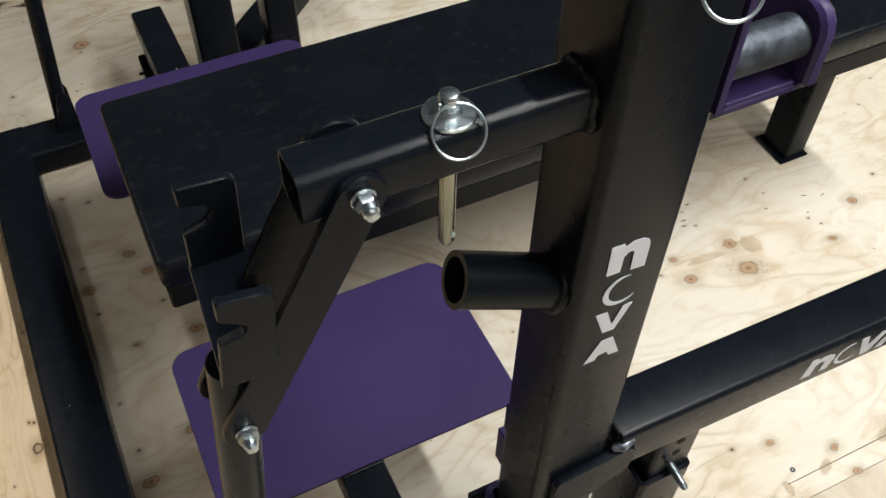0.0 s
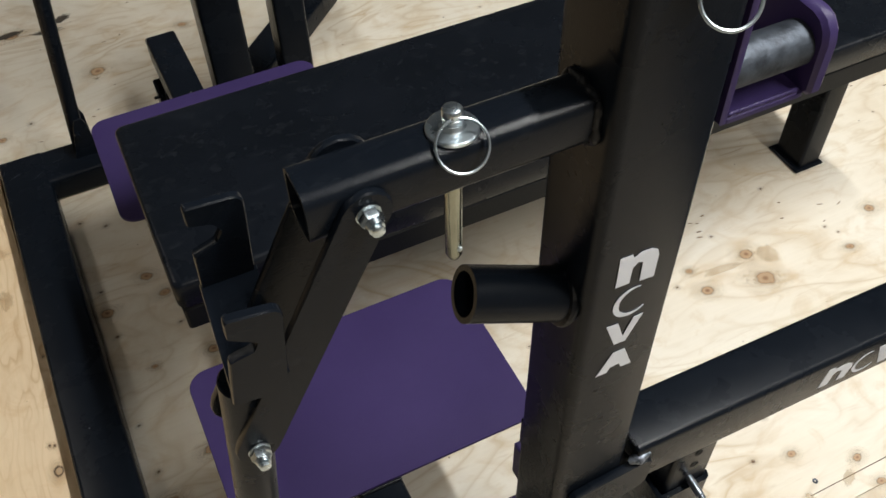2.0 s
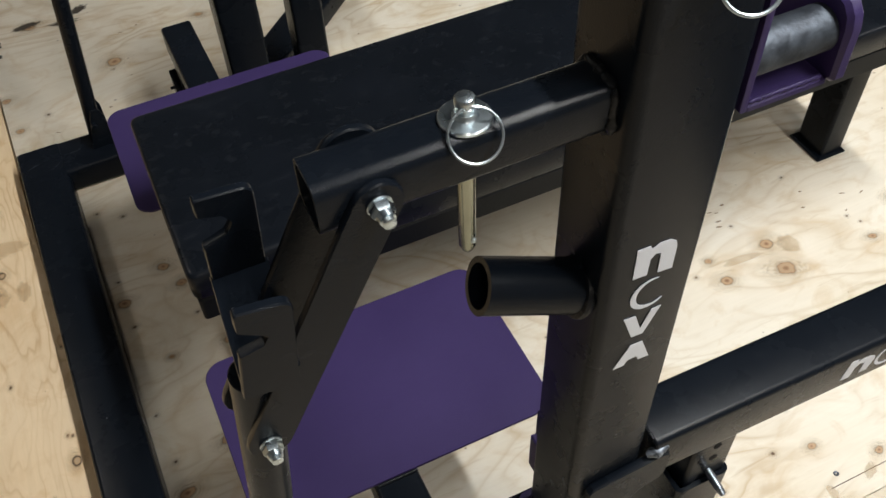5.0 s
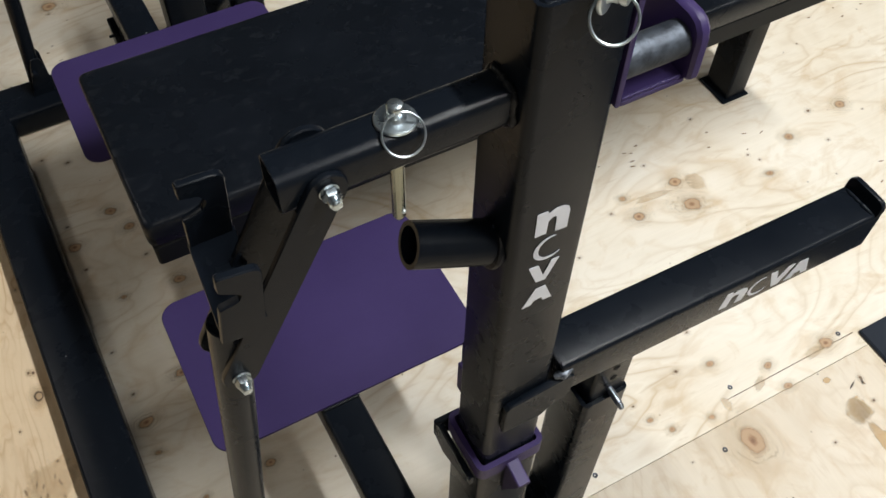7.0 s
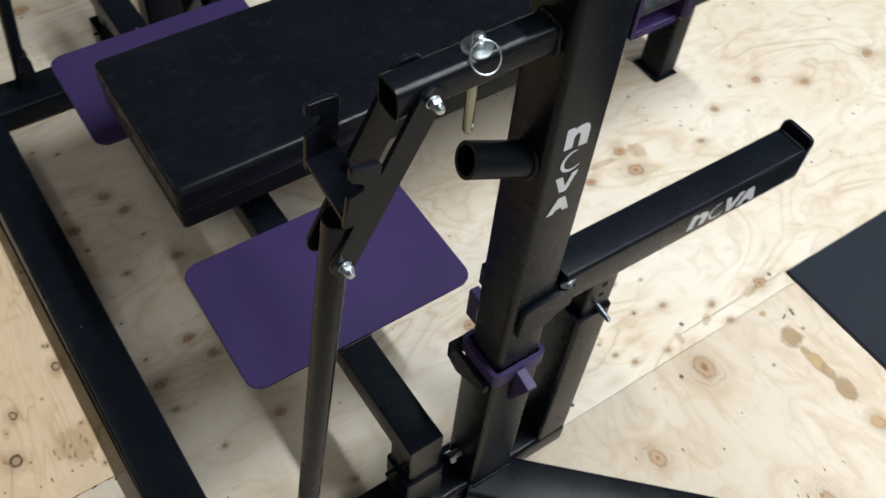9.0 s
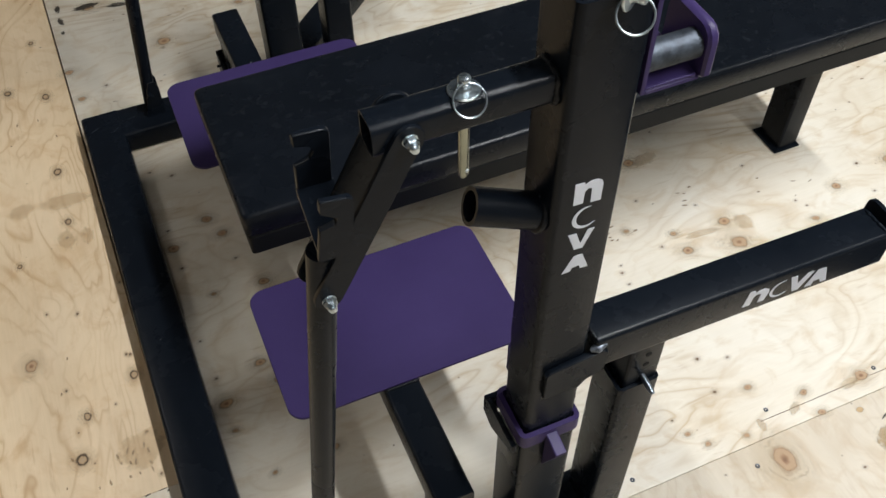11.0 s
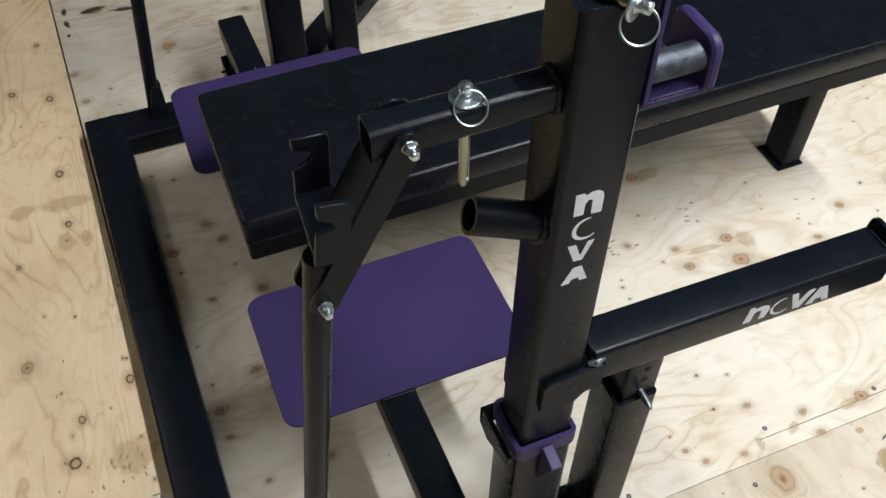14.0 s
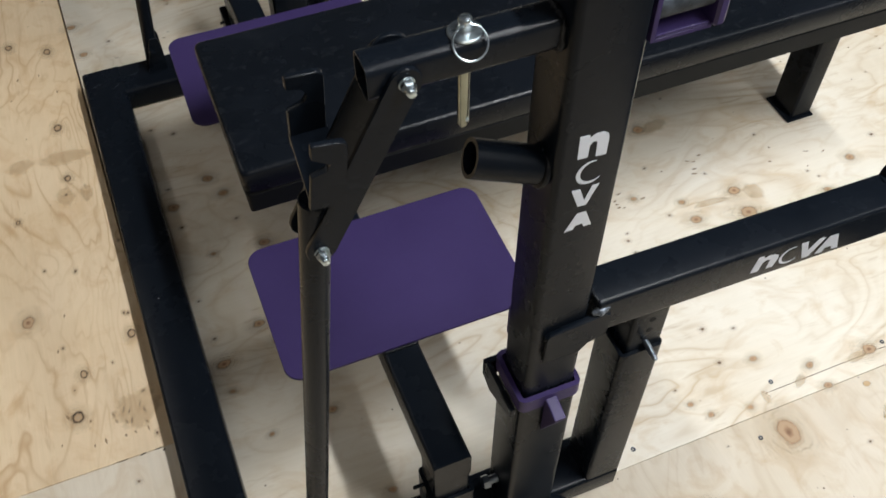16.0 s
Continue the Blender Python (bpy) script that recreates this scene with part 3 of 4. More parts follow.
def build_safety_arm():
    arm = thing("safety_arm", (0.65, 0.462, 0.06), "black steel safety arm standing in its own sleeve", "safety arm", "safety arms")
    part("arm_tube", tube((0.448, 0.4605, 0.5525), (0.870, 0.4605, 0.5420), 0.052, 0.060, 0.006), BLACK, arm)
    part("end_stop", sheet([(0.4355, 0.530), (0.4855, 0.530), (0.4865, 0.586), (0.4855, 0.591), (0.4825, 0.5945), (0.478, 0.596), (0.443, 0.596), (0.4385, 0.5945), (0.4355, 0.591), (0.4345, 0.586)], (0.7775, 0, 0), (0, 1, 0), (0.15, 0, 1), 0.007), BLACK, arm, "upturned black end stop")
    part("stop_weld", bead((0.8600, 0.4400, 0.5720), (0.8600, 0.4810, 0.5720), 0.0042, 17), BLACK, arm)
    part("hook_plate", sheet([(0.385, 0.503), (0.430, 0.501), (0.440, 0.513), (0.462, 0.5205), (0.465, 0.548), (0.4635, 0.558), (0.458, 0.5625), (0.389, 0.555), (0.385, 0.551)], (0, 0.4396, 0), (1, 0, 0), (0, 0, 1), 0.008), BLACK, arm, "black hook plate against the upright")
    part("rear_hook_plate", box(0.3800, 0.4620, 0.5070, 0.5140, 0.526, 0.567, 0.002), BLACK, arm, "black hook plate behind the upright")
    part("hook_bridge", box(0.4500, 0.4620, 0.4850, 0.5075, 0.528, 0.562, 0.002), BLACK, arm)
    part("chipped_weld", bead((0.4420, 0.4370, 0.5650), (0.4615, 0.4350, 0.5705), 0.0068, 3), RAW_WELD, arm, "chipped silvery weld")
    part("top_weld", bead((0.4480, 0.4400, 0.5830), (0.4480, 0.4800, 0.5830), 0.0022, 14), WELD, arm)
    inner = part("inner_tube", tube((0.5375, 0.471, 0.09), (0.5375, 0.471, 0.523), 0.050, 0.050, 0.005, 0, (0, 1, 0)), BLACK, arm)
    # No bore is cut: near-black discs on the face paint the shade inside.
    for z in (0.4850, 0.4620):
        part("pin_hole_shade", rod((0.5392, 0.4475, z), (0.5392, 0.4455, z), 0.0045, 16, 0, None, 0.0002), BORE_SHADE, inner, "near-black disc painting the shade inside a drilled hole")
    part("stop_pin", turned((0.538, 0.456, 0.438), (0.02, -0.95, -0.16), [(0, 0.0042), (0.0305, 0.0042), (0.0312, 0.0036), (0.0322, 0.0036), (0.0328, 0.0042), (0.0375, 0.0026), (0.038, 0.001)], 18), PIN_STEEL, arm, "dull steel pin with a tapered tip")
    # stickers along the face
    o, ux, uz = (0, 0.4346, 0), (1, 0, 0), (0, 0, 1)
    arch = [(0.6530, 0.5345), (0.6640, 0.5335), (0.6660, 0.5490), (0.6700, 0.5525), (0.6765, 0.5505), (0.6750, 0.5335), (0.6845, 0.5325), (0.6885, 0.5480), (0.6865, 0.5550), (0.6800, 0.5590), (0.6720, 0.5600), (0.6660, 0.5575), (0.6650, 0.5622), (0.6570, 0.5635)]
    part("decal_arch", sheet(arch, o, ux, uz, 0.0004, 0.0001), WHITE, arm, "silver-white arch-shaped sticker")
    part("decal_crescent", crescent(o, ux, uz, 0.7060, 0.5445, 0.0155, 0.0150, 0.0036, 70), WHITE, arm, "thin silver-white crescent sticker")
    chevron = [(0.7170, 0.5612), (0.7265, 0.5602), (0.7325, 0.5410), (0.7430, 0.5580), (0.7530, 0.5565), (0.7375, 0.5270), (0.7280, 0.5275)]
    part("decal_chevron", sheet(chevron[::-1], o, ux, uz, 0.0004, 0.0001), WHITE, arm, "silver-white chevron sticker")
    wedge = [(0.7470, 0.5265), (0.7575, 0.5250), (0.7595, 0.5325), (0.7690, 0.5320), (0.7720, 0.5245), (0.7815, 0.5235), (0.7715, 0.5545), (0.7590, 0.5560)]
    part("decal_wedge", sheet(wedge, o, ux, uz, 0.0004, 0.0001), WHITE, arm, "silver-white wedge sticker")


def lever_x(z):
    return 0.1175 + 0.112 * (z - 0.43)


def build_lever():
    lv = thing("lift_lever", (lever_x(BEAM), 0.467, BEAM), "black round lift lever with forked hook and pivoting links", "lever", "lift levers")
    y = 0.466
    part("lever_tube", rod((lever_x(0.06), y, 0.06), (lever_x(0.850), y, 0.850), 0.0138, 28), BLACK, lv)
    for yy in (0.447, 0.481):
        part("base_ear", sheet([(0.062, 0.052), (0.104, 0.052), (0.104, 0.125), (0.098, 0.142), (0.084, 0.142), (0.078, 0.125)], (0, yy + 0.004, 0), (1, 0, 0), (0, 0, 1), 0.004), BLACK, lv)
    part("base_pivot", rod((lever_x(0.11), 0.436, 0.11), (lever_x(0.11), 0.494, 0.11), 0.006), BLACK, lv)
    # forked hook
    back = softened([(0.161, 0.866, 0), (0.191, 0.864, 0), (0.1965, 0.938, 0.0075), (0.1650, 0.9405, 0.0025), (0.1645, 0.9285, 0.001), (0.1775, 0.9255, 0.002), (0.1825, 0.9170, 0.004), (0.1765, 0.9090, 0.003), (0.1630, 0.9045, 0.001)])
    part("hook_back", sheet(back, (0, 0.517, 0), (1, 0, 0), (0, 0, 1), 0.006), BLACK, lv, "black steel hook plate with an open notch")
    front = softened([(0.1550, 0.870, 0.001), (0.1843, 0.866, 0.001), (0.1912, 0.9330, 0.0075), (0.1632, 0.9375, 0.0025), (0.1622, 0.9250, 0.001), (0.1765, 0.9150, 0.0015), (0.1738, 0.9085, 0.003), (0.1600, 0.9055, 0.001)])
    part("hook_front", sheet(front, (0, 0.4430, 0), (1, 0, 0), (0, 0, 1), 0.006), BLACK, lv, "black steel hook plate with an open notch")
    part("hook_web", sheet([(0.156, 0.0), (0.187, 0.0), (0.1940, 0.076), (0.1608, 0.076)], (0, 0.4390, 0.8735), (1, 0, 0), (0, 1, 0), 0.006), BLACK, lv)
    part("hook_weld", bead((0.163, 0.511, 0.8725), (0.192, 0.511, 0.8725), 0.0016, 21), BLACK, lv)
    # links
    a, b = Vector((0.2415, 0, 0.962)), Vector((0.1600, 0, 0.803))
    for yy, w, nm in ((0.4532, 0.026, "front_link"), (0.4885, 0.034, "rear_link")):
        d = (b - a).normalized()
        s = Vector((-d.z, 0, d.x))
        pts = []
        for c, a0 in ((a, 0), (b, 180)):
            for k in range(9):
                ang = radians(a0 + 180 * k / 8)
                q = c + s * (w / 2 * math.cos(ang)) - d * (w / 2 * math.sin(ang))
                pts.append((q.x, q.z))
        part(nm, sheet(pts, (0, yy, 0), (1, 0, 0), (0, 0, 1), 0.005), BLACK, lv)
    for c in (a, b):
        part("pivot_bolt", turned((c.x, 0.494, c.z), (0, -1, 0), [(0, 0.0036), (0.0560, 0.0036)] + [(0.0562 + 0.0005 * q, 0.0034 if q % 2 else 0.0029) for q in range(6)] + [(0.0594, 0.0022)], 16), ZINC, lv, "zinc-plated threaded bolt")
        part("pivot_washer", rod((c.x, 0.4482, c.z), (c.x, 0.4468, c.z), 0.0066, 24, 0, None, 0.0004), ZINC, lv, "zinc washer")
        nut = hex_nut((c.x, 0.4468, c.z), (0, -1, 0), 0.0106, 0.0058)
        part("pivot_nut", turned((c.x, 0.4406, c.z), (0, -1, 0), [(0, 0.0048), (0.0028, 0.0041)], 20, nut), ZINC, lv, "zinc-plated lock nut")
        part("rear_nut", hex_nut((c.x, 0.4885, c.z), (0, 1, 0), 0.015, 0.007), BLACK, lv)


def build_pin(name_label, at, axis, length, ring_drop):
    """A quick-release pin: flange, head, shank, split ring."""
    at, ax = Vector(at), Vector(axis).normalized()
    pin = thing("locking_pin", at, name_label, "locking pin", "locking pins")
    part("pin_shank", turned(at, -ax, [(0, 0.0048), (length - 0.004, 0.0048), (length, 0.003)], 20), GREASE, pin, "dull yellowish plated shank")
    side = Vector((ax.y, -ax.z, ax.x)) if abs(ax.z) < 0.5 else Vector((0.35, -0.94, 0))
    ball = bmesh.new()
    bmesh.ops.create_uvsphere(ball, u_segments=12, v_segments=8, radius=0.0019, matrix=Matrix.Translation(at - ax * (length - 0.010) + side.normalized() * 0.0042))
    part("detent_ball", ball, ZINC, pin, "small steel locking ball")
    part("pin_flange", turned(at, ax, [(0, 0.0128), (0.0007, 0.0134), (0.0021, 0.0134), (0.0028, 0.0127), (0.0034, 0.0068), (0.0044, 0.0058), (0.006, 0.0055)], 32), ZINC, pin)
    part("pin_head", turned(at + ax * 0.005, ax, [(0, 0.0053), (0.0040, 0.0052), (0.0044, 0.0046), (0.0050, 0.0046), (0.0054, 0.0053), (0.0080, 0.0053), (0.0092, 0.0046), (0.0097, 0.0032)], 24), ZINC, pin)
    part("split_ring", ring_drop(at, ax), ZINC, pin, "bright wire split ring")
    return pin


# ---- bench ----
def build_bench():
    bench = thing("weight_bench", (0.78, 1.072, 0), "long flat black vinyl weight bench on a steel leg", "bench")
    bm = bmesh.new()
    x0, x1, y0, y1 = 0.140, 1.42, 0.914, 1.232
    rings = []
    for z, k in ((0.382, 0.002), (0.386, 0.0), (0.408, -0.0005), (0.4205, 0.0), (0.4245, 0.0012), (0.4268, 0.004), (0.4278, 0.008), (0.4284, 0.02)):
        rings.append([Vector(((x0 + x1) / 2 + x, (y0 + y1) / 2 + y, z + 0.0006 * math.sin(37 * x))) for x, y in rounded(x1 - x0 - 2 * k, y1 - y0 - 2 * k, 0.012, 5)])
    part("pad", loops(bm, rings), VINYL, bench, "black vinyl pad with scuffed surface")
    part("pad_board", box(x0 + 0.003, x1 - 0.003, y0 + 0.003, y1 - 0.003, 0.337, 0.3805, 0.006), BOARD, bench, "black board under the pad")
    part("spine_tube", tube((x0 + 0.08, 1.072, 0.3125), (x1 - 0.03, 1.072, 0.3125), 0.060, 0.049, 0.006), BLACK, bench)
    part("head_support", box(0.262, 0.308, 1.040, 1.104, 0.2585, 0.289, 0.003), BLACK, bench)
    part("leg", tube((1.338, 1.064, 0.006), (1.338, 1.064, 0.337), 0.050, 0.070, 0.006, 0, (0, 1, 0)), BLACK, bench)
    part("foot", box(1.301, 1.368, 1.022, 1.106, 0.0, 0.007, 0.003), BLACK, bench)


build_bench()
# Near-black that stands in for the shade inside the pin holes.
BORE_SHADE = coated("bore_shade", (0.003, 0.003, 0.003), (0.002, 0.002, 0.002), 0.9)

for MIRROR in (False, True):
    FAR = Vector((-0.018, 0.014, 0))
    build_upright()
    build_safety_arm()
    FAR = Vector((-0.009, 0.004, 0))
    build_lever()
    FAR = Vector((-0.018, 0.014, 0))
    build_pin("zinc quick-release pin with split ring in the side arm", (0.2945, 0.4672, 0.9770), (0, 0, 1), 0.094,
              lambda at, ax: ring_wire(at + Vector((-0.001, -0.0130, 0.0010)), (-0.1, -0.75, 0.65), 0.0132, 0.0008))
    build_pin("zinc quick-release pin with split ring in the upright", (0.4085, 0.436, 1.053), (0.55, -0.83, 0.05), 0.05,
              lambda at, ax: ring_wire(at + Vector((0.000, -0.012, -0.011)), (-0.25, -0.72, 0.62), 0.0142, 0.0010))
MIRROR = False


# ---- floor ----
def plywood_sheet(x0, x1, y0, y1, mat, label):
    bm = box(x0, x1, y0, y1, -0.018, 0.0, 0.0007)
    for v in bm.verts:
        v.co.x -= 0.0185 * (v.co.y - 0.8)
    ob = part("plywood_sheet", bm, mat, floor)
    ob["label"] = label
    return ob


floor = thing("floor", (0, 0, 0), "pale knotty plywood floor laid in butted sheets", "floor", "", "structure")
GAP = 0.0008
SEAM_X, SEAM_Y, SEAM_L = -0.0840, 0.453, 0.776
main = plywood_sheet(SEAM_X + 5 * GAP, 2.342, SEAM_Y + GAP, SEAM_Y + 2.44, PLY_X, "pale knotty plywood sheet")
near = plywood_sheet(SEAM_X + 5 * GAP, 2.342, SEAM_Y - 2.44, SEAM_Y, PLY_Y, "pale knotty plywood sheet with a brown stain")
left = plywood_sheet(SEAM_X - 1.22, SEAM_X, SEAM_L + GAP, SEAM_L + 2.44, PLY_LEFT, "warm knotty plywood sheet")
low = plywood_sheet(SEAM_X - 1.22, SEAM_X, SEAM_L - 2.44, SEAM_L, PLY_Y, "pale knotty plywood sheet")
plywood_sheet(2.344, RX1, RY0, RY1, PLY_X, "pale plywood sheet")
plywood_sheet(RX0, SEAM_X - 1.222, RY0, RY1, PLY_LEFT, "warm plywood sheet")
plywood_sheet(SEAM_X + GAP, 2.342, SEAM_Y + 2.442, RY1, PLY_X, "pale plywood sheet")
plywood_sheet(SEAM_X - 1.22, SEAM_X, SEAM_L + 2.442, RY1, PLY_LEFT, "warm plywood sheet")
plywood_sheet(SEAM_X + GAP, 2.342, RY0, SEAM_Y - 2.442, PLY_Y, "pale plywood sheet")
plywood_sheet(SEAM_X - 1.22, SEAM_X, RY0, SEAM_L - 2.442, PLY_LEFT, "warm plywood sheet")
sub = part("subfloor", box(RX0, RX1, RY0, RY1, -0.06, -0.019, 0.002), coated("dark_subfloor", (0.05, 0.035, 0.02), (0.03, 0.02, 0.012), 0.9), None)
tagged(sub, "dark subfloor below the plywood joints", "subfloor", "", "structure")

mat_ob = part("rubber_mat", box(1.168, 2.30, -0.9, 0.480, 0.0, 0.008, 0.003), RUBBER, None)
tagged(mat_ob, "thin black rubber gym mat lying on plywood", "mat")


def disc_mesh(name, mat, radius=2.0):
    bm = bmesh.new()
    bmesh.ops.create_circle(bm, cap_ends=True, segments=24, radius=radius)
    me = bpy.data.meshes.new(name)
    bm.to_mesh(me)
    bm.free()
    me.materials.append(mat)
    return me


RING_MESH = disc_mesh("wood_knot_ring", RING_KNOT, 4.0)
KNOT_MESH, PIN_MESH, STAIN_MESH = disc_mesh("wood_knot", KNOT, 4.0), disc_mesh("wood_knot_dark", PIN_KNOT, 4.0), disc_mesh("stain", STAIN)


def knots(owner, rows, ringed=False, along=0.0):
    rnd = random.Random(len(rows))
    for k, (x, y, r) in enumerate(rows):
        ob = new("wood_knot", PIN_MESH if r < 0.0048 else RING_MESH if ringed and k % 4 else KNOT_MESH)
        ob.parent = owner
        # stacked a hair apart, so that no two lie in one plane
        ob.matrix_basis = pose(x, y, 0.0004 + 0.000012 * (k % 12), 0, 0, along + rnd.uniform(-14, 14)) @ Matrix.Diagonal((r, r * rnd.uniform(0.66, 0.84), 1, 1))


# under the bench and beside the cross beam
knots(main, [(0.101, 1.339, 0.0098), (0.121, 1.289, 0.0092), (0.019, 1.287, 0.0108), (0.025, 1.230, 0.0047), (0.067, 1.142, 0.0050),
             (0.166, 1.133, 0.0100), (0.107, 0.953, 0.0098), (0.028, 0.893, 0.0115), (0.029, 0.834, 0.0053), (0.024, 0.951, 0.0038),
             (0.062, 1.494, 0.0045), (0.019, 1.522, 0.0038), (0.020, 1.339, 0.0037), (0.016, 1.043, 0.0033), (0.130, 0.904, 0.0085),
             (-0.078, 1.828, 0.0080), (-0.091, 1.938, 0.0098), (0.178, 0.736, 0.0080), (0.225, 0.562, 0.0067), (0.070, 0.730, 0.0048), (0.130, 1.213, 0.0040)])
knots(main, [(0.146, 1.966, 0.0150), (-0.005, 2.183, 0.0130), (-0.016, 1.854, 0.0042), (0.36, 2.05, 0.0090), (0.50, 1.86, 0.0105)])
# out in the light beyond the upright
knots(main, [(1.089, 0.902, 0.0118), (1.084, 0.844, 0.0160), (0.977, 0.865, 0.0104), (0.974, 0.915, 0.0062), (0.888, 0.959, 0.0056),
             (0.992, 1.128, 0.0112), (1.366, 0.891, 0.0094), (1.216, 1.022, 0.0036), (1.449, 0.928, 0.0046), (0.950, 1.024, 0.0036),
             (0.934, 0.894, 0.0036), (0.826, 0.868, 0.0034), (0.833, 0.885, 0.0028), (0.825, 0.838, 0.0034), (1.431, 0.847, 0.0032),
             (1.260, 0.891, 0.0028), (1.273, 0.870, 0.0024), (1.268, 0.833, 0.0075), (1.619, 0.849, 0.0102), (1.521, 0.912, 0.0100),
             (1.834, 0.840, 0.0140), (0.558, 0.709, 0.0112), (0.504, 0.668, 0.0050), (0.501, 1.304, 0.0074)])
# along the joint
knots(main, [(0.901, 0.551, 0.0064), (0.987, 0.503, 0.0070), (1.104, 0.490, 0.0118), (0.751, 0.514, 0.0050), (0.773, 0.484, 0.0052),
             (0.844, 0.471, 0.0050), (0.841, 0.566, 0.0043), (0.740, 0.547, 0.0030), (0.851, 0.638, 0.0045), (0.904, 0.619, 0.0036), (0.992, 0.457, 0.0070)])
knots(near, [(0.876, 0.407, 0.0215), (0.683, 0.319, 0.0150), (1.072, 0.157, 0.0110), (0.880, 0.102, 0.0180), (1.110, 0.411, 0.0040)], False, 90)
knots(left, [(-0.285, 1.113, 0.0125), (-0.166, 1.606, 0.0105), (-0.167, 1.448, 0.0080), (-0.113, 1.020, 0.0088), (-0.187, 1.200, 0.0046),
             (-0.155, 1.870, 0.0100), (-0.206, 0.966, 0.0078), (-0.228, 0.884, 0.0108), (-0.242, 1.222, 0.0034), (-0.237, 1.917, 0.0090),
             (-0.111, 1.067, 0.0040), (-0.233, 1.034, 0.0034), (-0.108, 0.805, 0.0042), (-0.275, 1.364, 0.0050), (-0.162, 2.091, 0.0063),
             (-0.155, 0.971, 0.0024), (-0.098, 1.245, 0.0028), (-0.118, 1.070, 0.0036)], True, 90)
knots(low, [(-0.153, 0.73, 0.0032)])


def pin_knots(owner, count, x0, x1, y0, y1, seed):
    """Small dark knots strewn over a sheet, mostly in loose rows along the grain."""
    rnd = random.Random(seed)
    rows = [(rnd.uniform(x0, x1), rnd.uniform(y0, y1), rnd.choice((0.0014, 0.0018, 0.0022, 0.003))) for _ in range(count)]
    knots(owner, rows)


pin_knots(main, 60, -0.06, 2.2, 0.50, 2.3, 3)
pin_knots(near, 18, 0.45, 2.2, -0.1, 0.44, 5)
pin_knots(left, 30, -0.75, -0.11, 0.80, 2.3, 8)
pin_knots(low, 12, -0.7, -0.11, 0.1, 0.75, 9)


def blots(owner, name, mesh, rows, height):
    for x, y, sx, sy, turn in rows:
        ob = new(name, mesh)
        ob.parent = owner
        ob.matrix_basis = pose(x, y, height, 0, 0, turn) @ Matrix.Diagonal((sx, sy, 1, 1))


def flecks(owner, count, x0, x1, y0, y1, turn, seed):
    """Short brown flecks lying along the grain, thicker in some places than others."""
    rnd = random.Random(seed)
    spots = [(rnd.uniform(x0, x1), rnd.uniform(y0, y1)) for _ in range(max(3, count // 5))]
    rows = []
    for _ in range(count):
        cx, cy = rnd.choice(spots)
        rows.append((min(max(cx + rnd.gauss(0, 0.05), x0), x1), min(max(cy + rnd.gauss(0, 0.03), y0), y1), rnd.uniform(0.0032, 0.0075), rnd.uniform(0.0014, 0.0026), turn + rnd.uniform(-25, 25)))
    blots(owner, "wood_fleck", FLECK_MESH, rows, 0.0005)


FLECK_MESH = disc_mesh("wood_fleck", spot("brown_fleck", (0.30, 0.185, 0.095), (0.42, 0.28, 0.155), 0.44, 0.6, 0.55, 0.08))
flecks(main, 70, 0.85, 2.1, 0.62, 1.5, 0, 12)
flecks(main, 26, -0.04, 0.6, 1.6, 2.3, 0, 13)
flecks(near, 22, 0.65, 1.5, 0.0, 0.43, 90, 14)
flecks(left, 24, -0.7, -0.12, 0.82, 2.2, 90, 15)
PATCH_MESH, SCUFF_MESH = disc_mesh("veneer_patch", PATCH), disc_mesh("scuff", SCUFF)
blots(near, "stain", STAIN_MESH, [(1.066, 0.367, 0.026, 0.024, 10), (1.068, 0.300, 0.015, 0.048, 2), (1.072, 0.235, 0.021, 0.032, -8), (1.070, 0.160, 0.014, 0.013, 0), (1.068, 0.113, 0.010, 0.014, 20), (1.056, 0.434, 0.008, 0.006, 0)], 0.0006)
blots(near, "scuff", SCUFF_MESH, [(1.088, 0.407, 0.012, 0.0022, 24), (1.108, 0.405, 0.008, 0.0030, 60)], 0.0009)
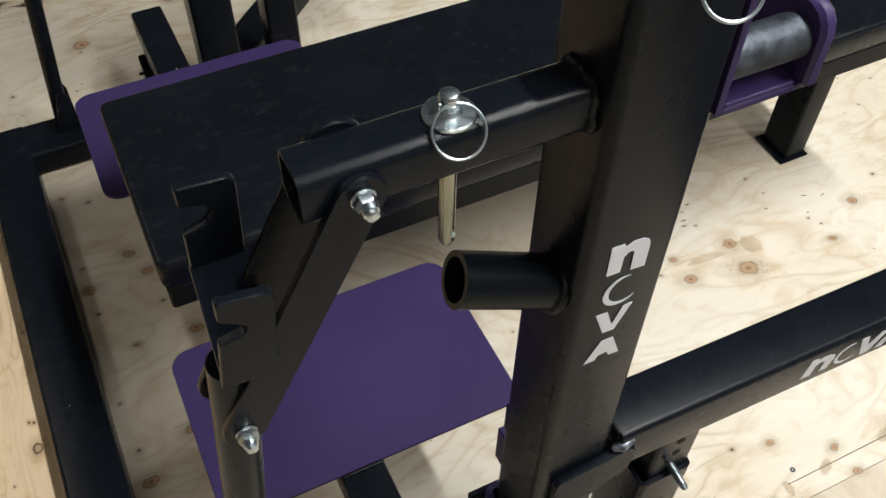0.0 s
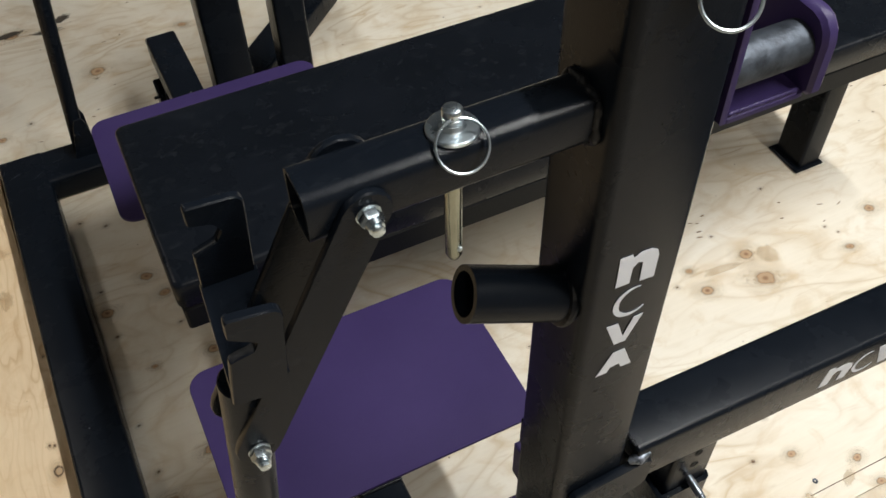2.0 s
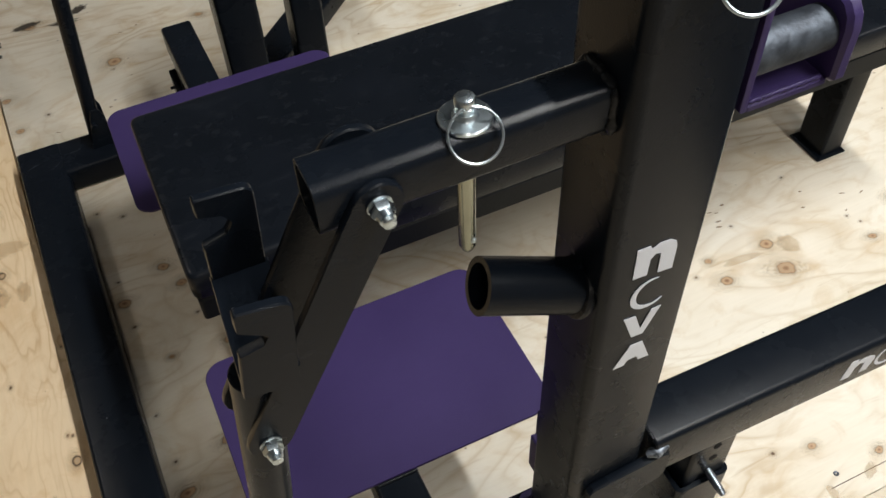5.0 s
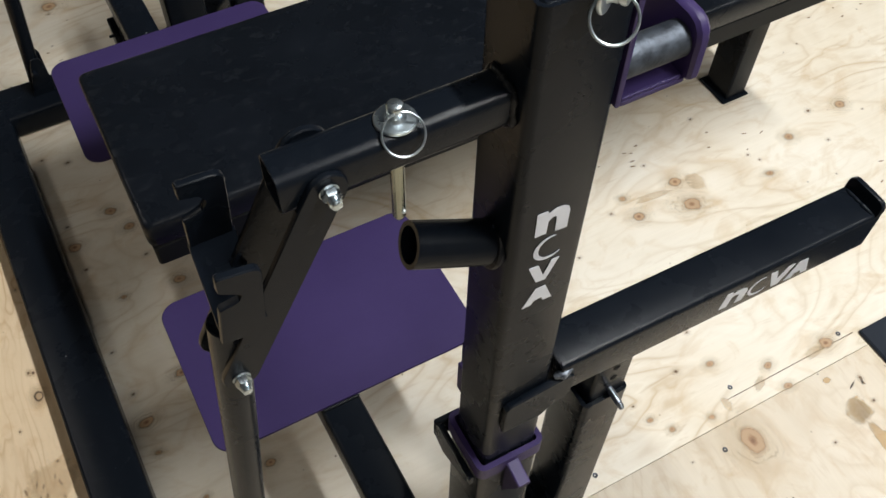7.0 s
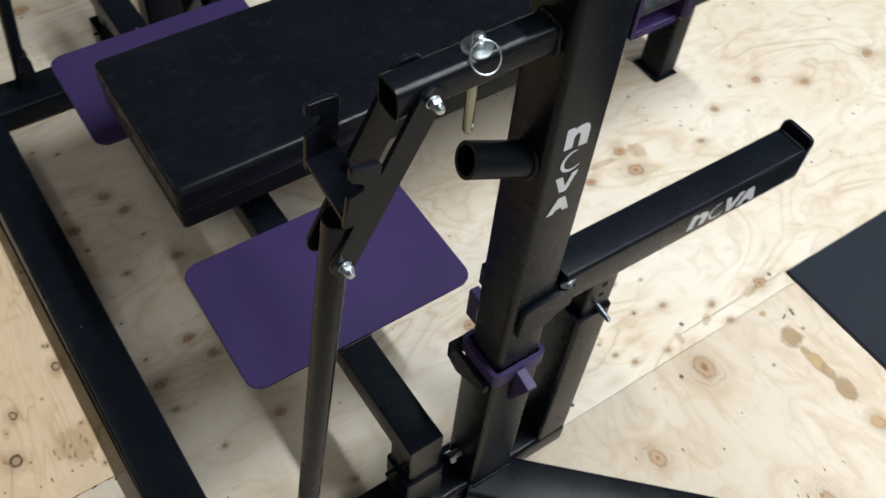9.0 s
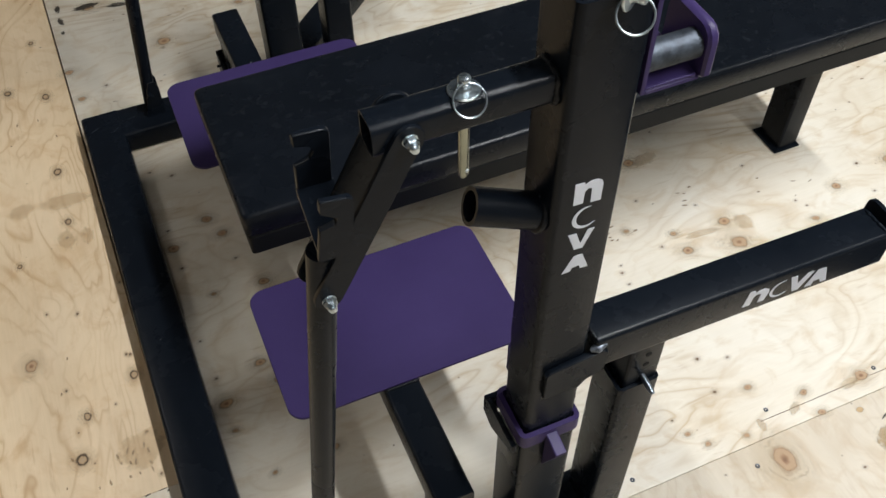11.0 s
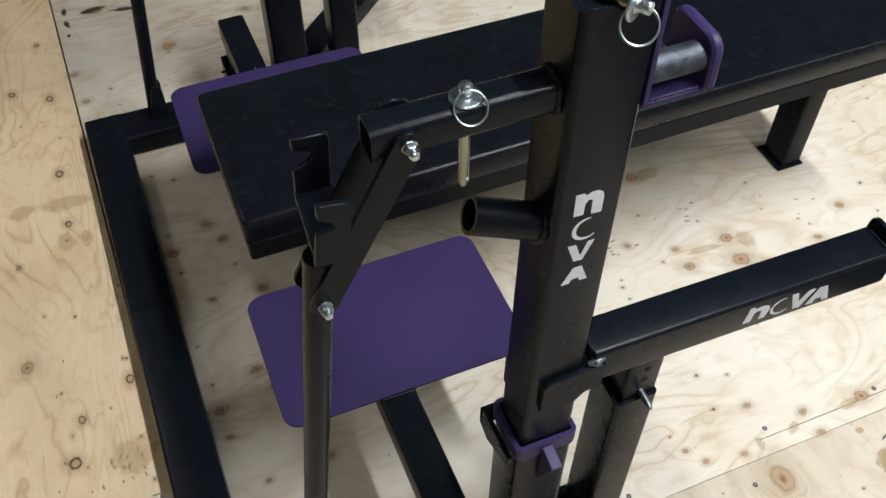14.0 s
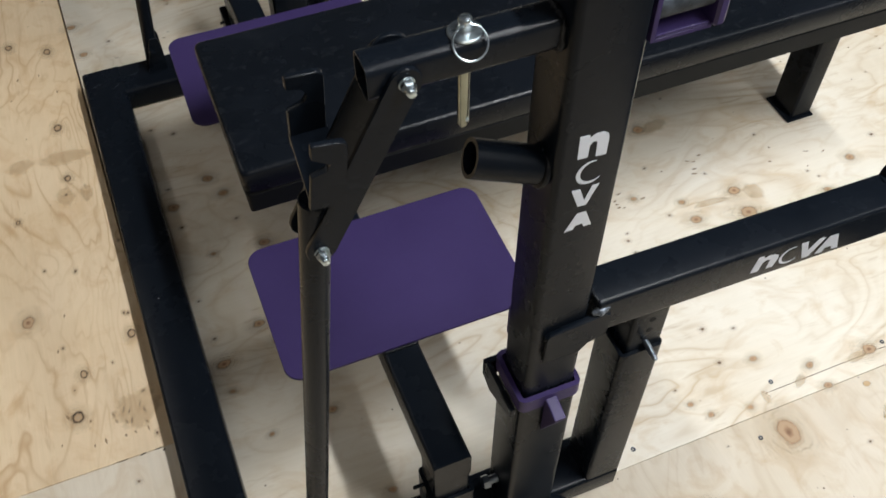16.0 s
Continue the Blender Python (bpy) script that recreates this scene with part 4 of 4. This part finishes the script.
blots(left, "veneer_patch", PATCH_MESH, [(-0.130, 0.862, 0.046, 0.042, 20), (-0.165, 1.512, 0.062, 0.022, -4), (-0.253, 1.517, 0.030, 0.022, 10), (-0.177, 1.400, 0.020, 0.030, 0), (-0.136, 1.395, 0.014, 0.026, 0)], 0.0006)
blots(main, "veneer_patch", PATCH_MESH, [(1.075, 0.486, 0.024, 0.010, 10), (0.952, 0.482, 0.018, 0.009, 30), (0.880, 0.478, 0.008, 0.014, 0), (1.125, 0.885, 0.022, 0.026, 40), (1.030, 0.893, 0.045, 0.010, -4), (1.030, 1.125, 0.036, 0.018, 10)], 0.0006)
blots(low, "scuff", SCUFF_MESH, [(-0.112, 0.7755, 0.010, 0.0014, 0), (-0.138, 0.7750, 0.007, 0.0018, 8), (-0.172, 0.7752, 0.012, 0.0012, 0), (-0.104, 0.770, 0.0035, 0.0022, 40)], 0.0009)
blots(main, "scuff", SCUFF_MESH, [(-0.080, 2.205, 0.010, 0.022, 0), (-0.080, 2.150, 0.008, 0.022, 10), (-0.081, 2.101, 0.007, 0.010, 0), (-0.010, 2.190, 0.040, 0.016, 4),
                                  (0.070, 2.165, 0.045, 0.012, -6), (0.110, 2.200, 0.030, 0.016, 30)], 0.0007)


def floor_screw(x, y, owner):
    bm = turned((x, y, -0.001), (0, 0, 1), [(0, 0.0042), (0.0012, 0.0044), (0.0017, 0.0036), (0.0012, 0.0016), (0.0008, 0.0005)], 14)
    part("floor_screw", bm, SCREW, owner, "dark sunken screw head")


SCREW = coated("dark_screw", (0.10, 0.11, 0.13), (0.05, 0.055, 0.065), 0.4, 0.1, 300, 0.5, 0.0, 0.8)
for sx, sy in ((0.619, 0.478), (0.904, 0.500), (1.136, 0.494)):
    floor_screw(sx, sy, main)
floor_screw(0.827, 0.416, near)
# veneer splice line beside the joint
part("veneer_splice", box(0.882, 1.160, 0.4834, 0.4844, -0.0005, 0.0003, 0.0003), coated("splice_shadow", (0.30, 0.21, 0.13), (0.20, 0.14, 0.085), 0.8), main)
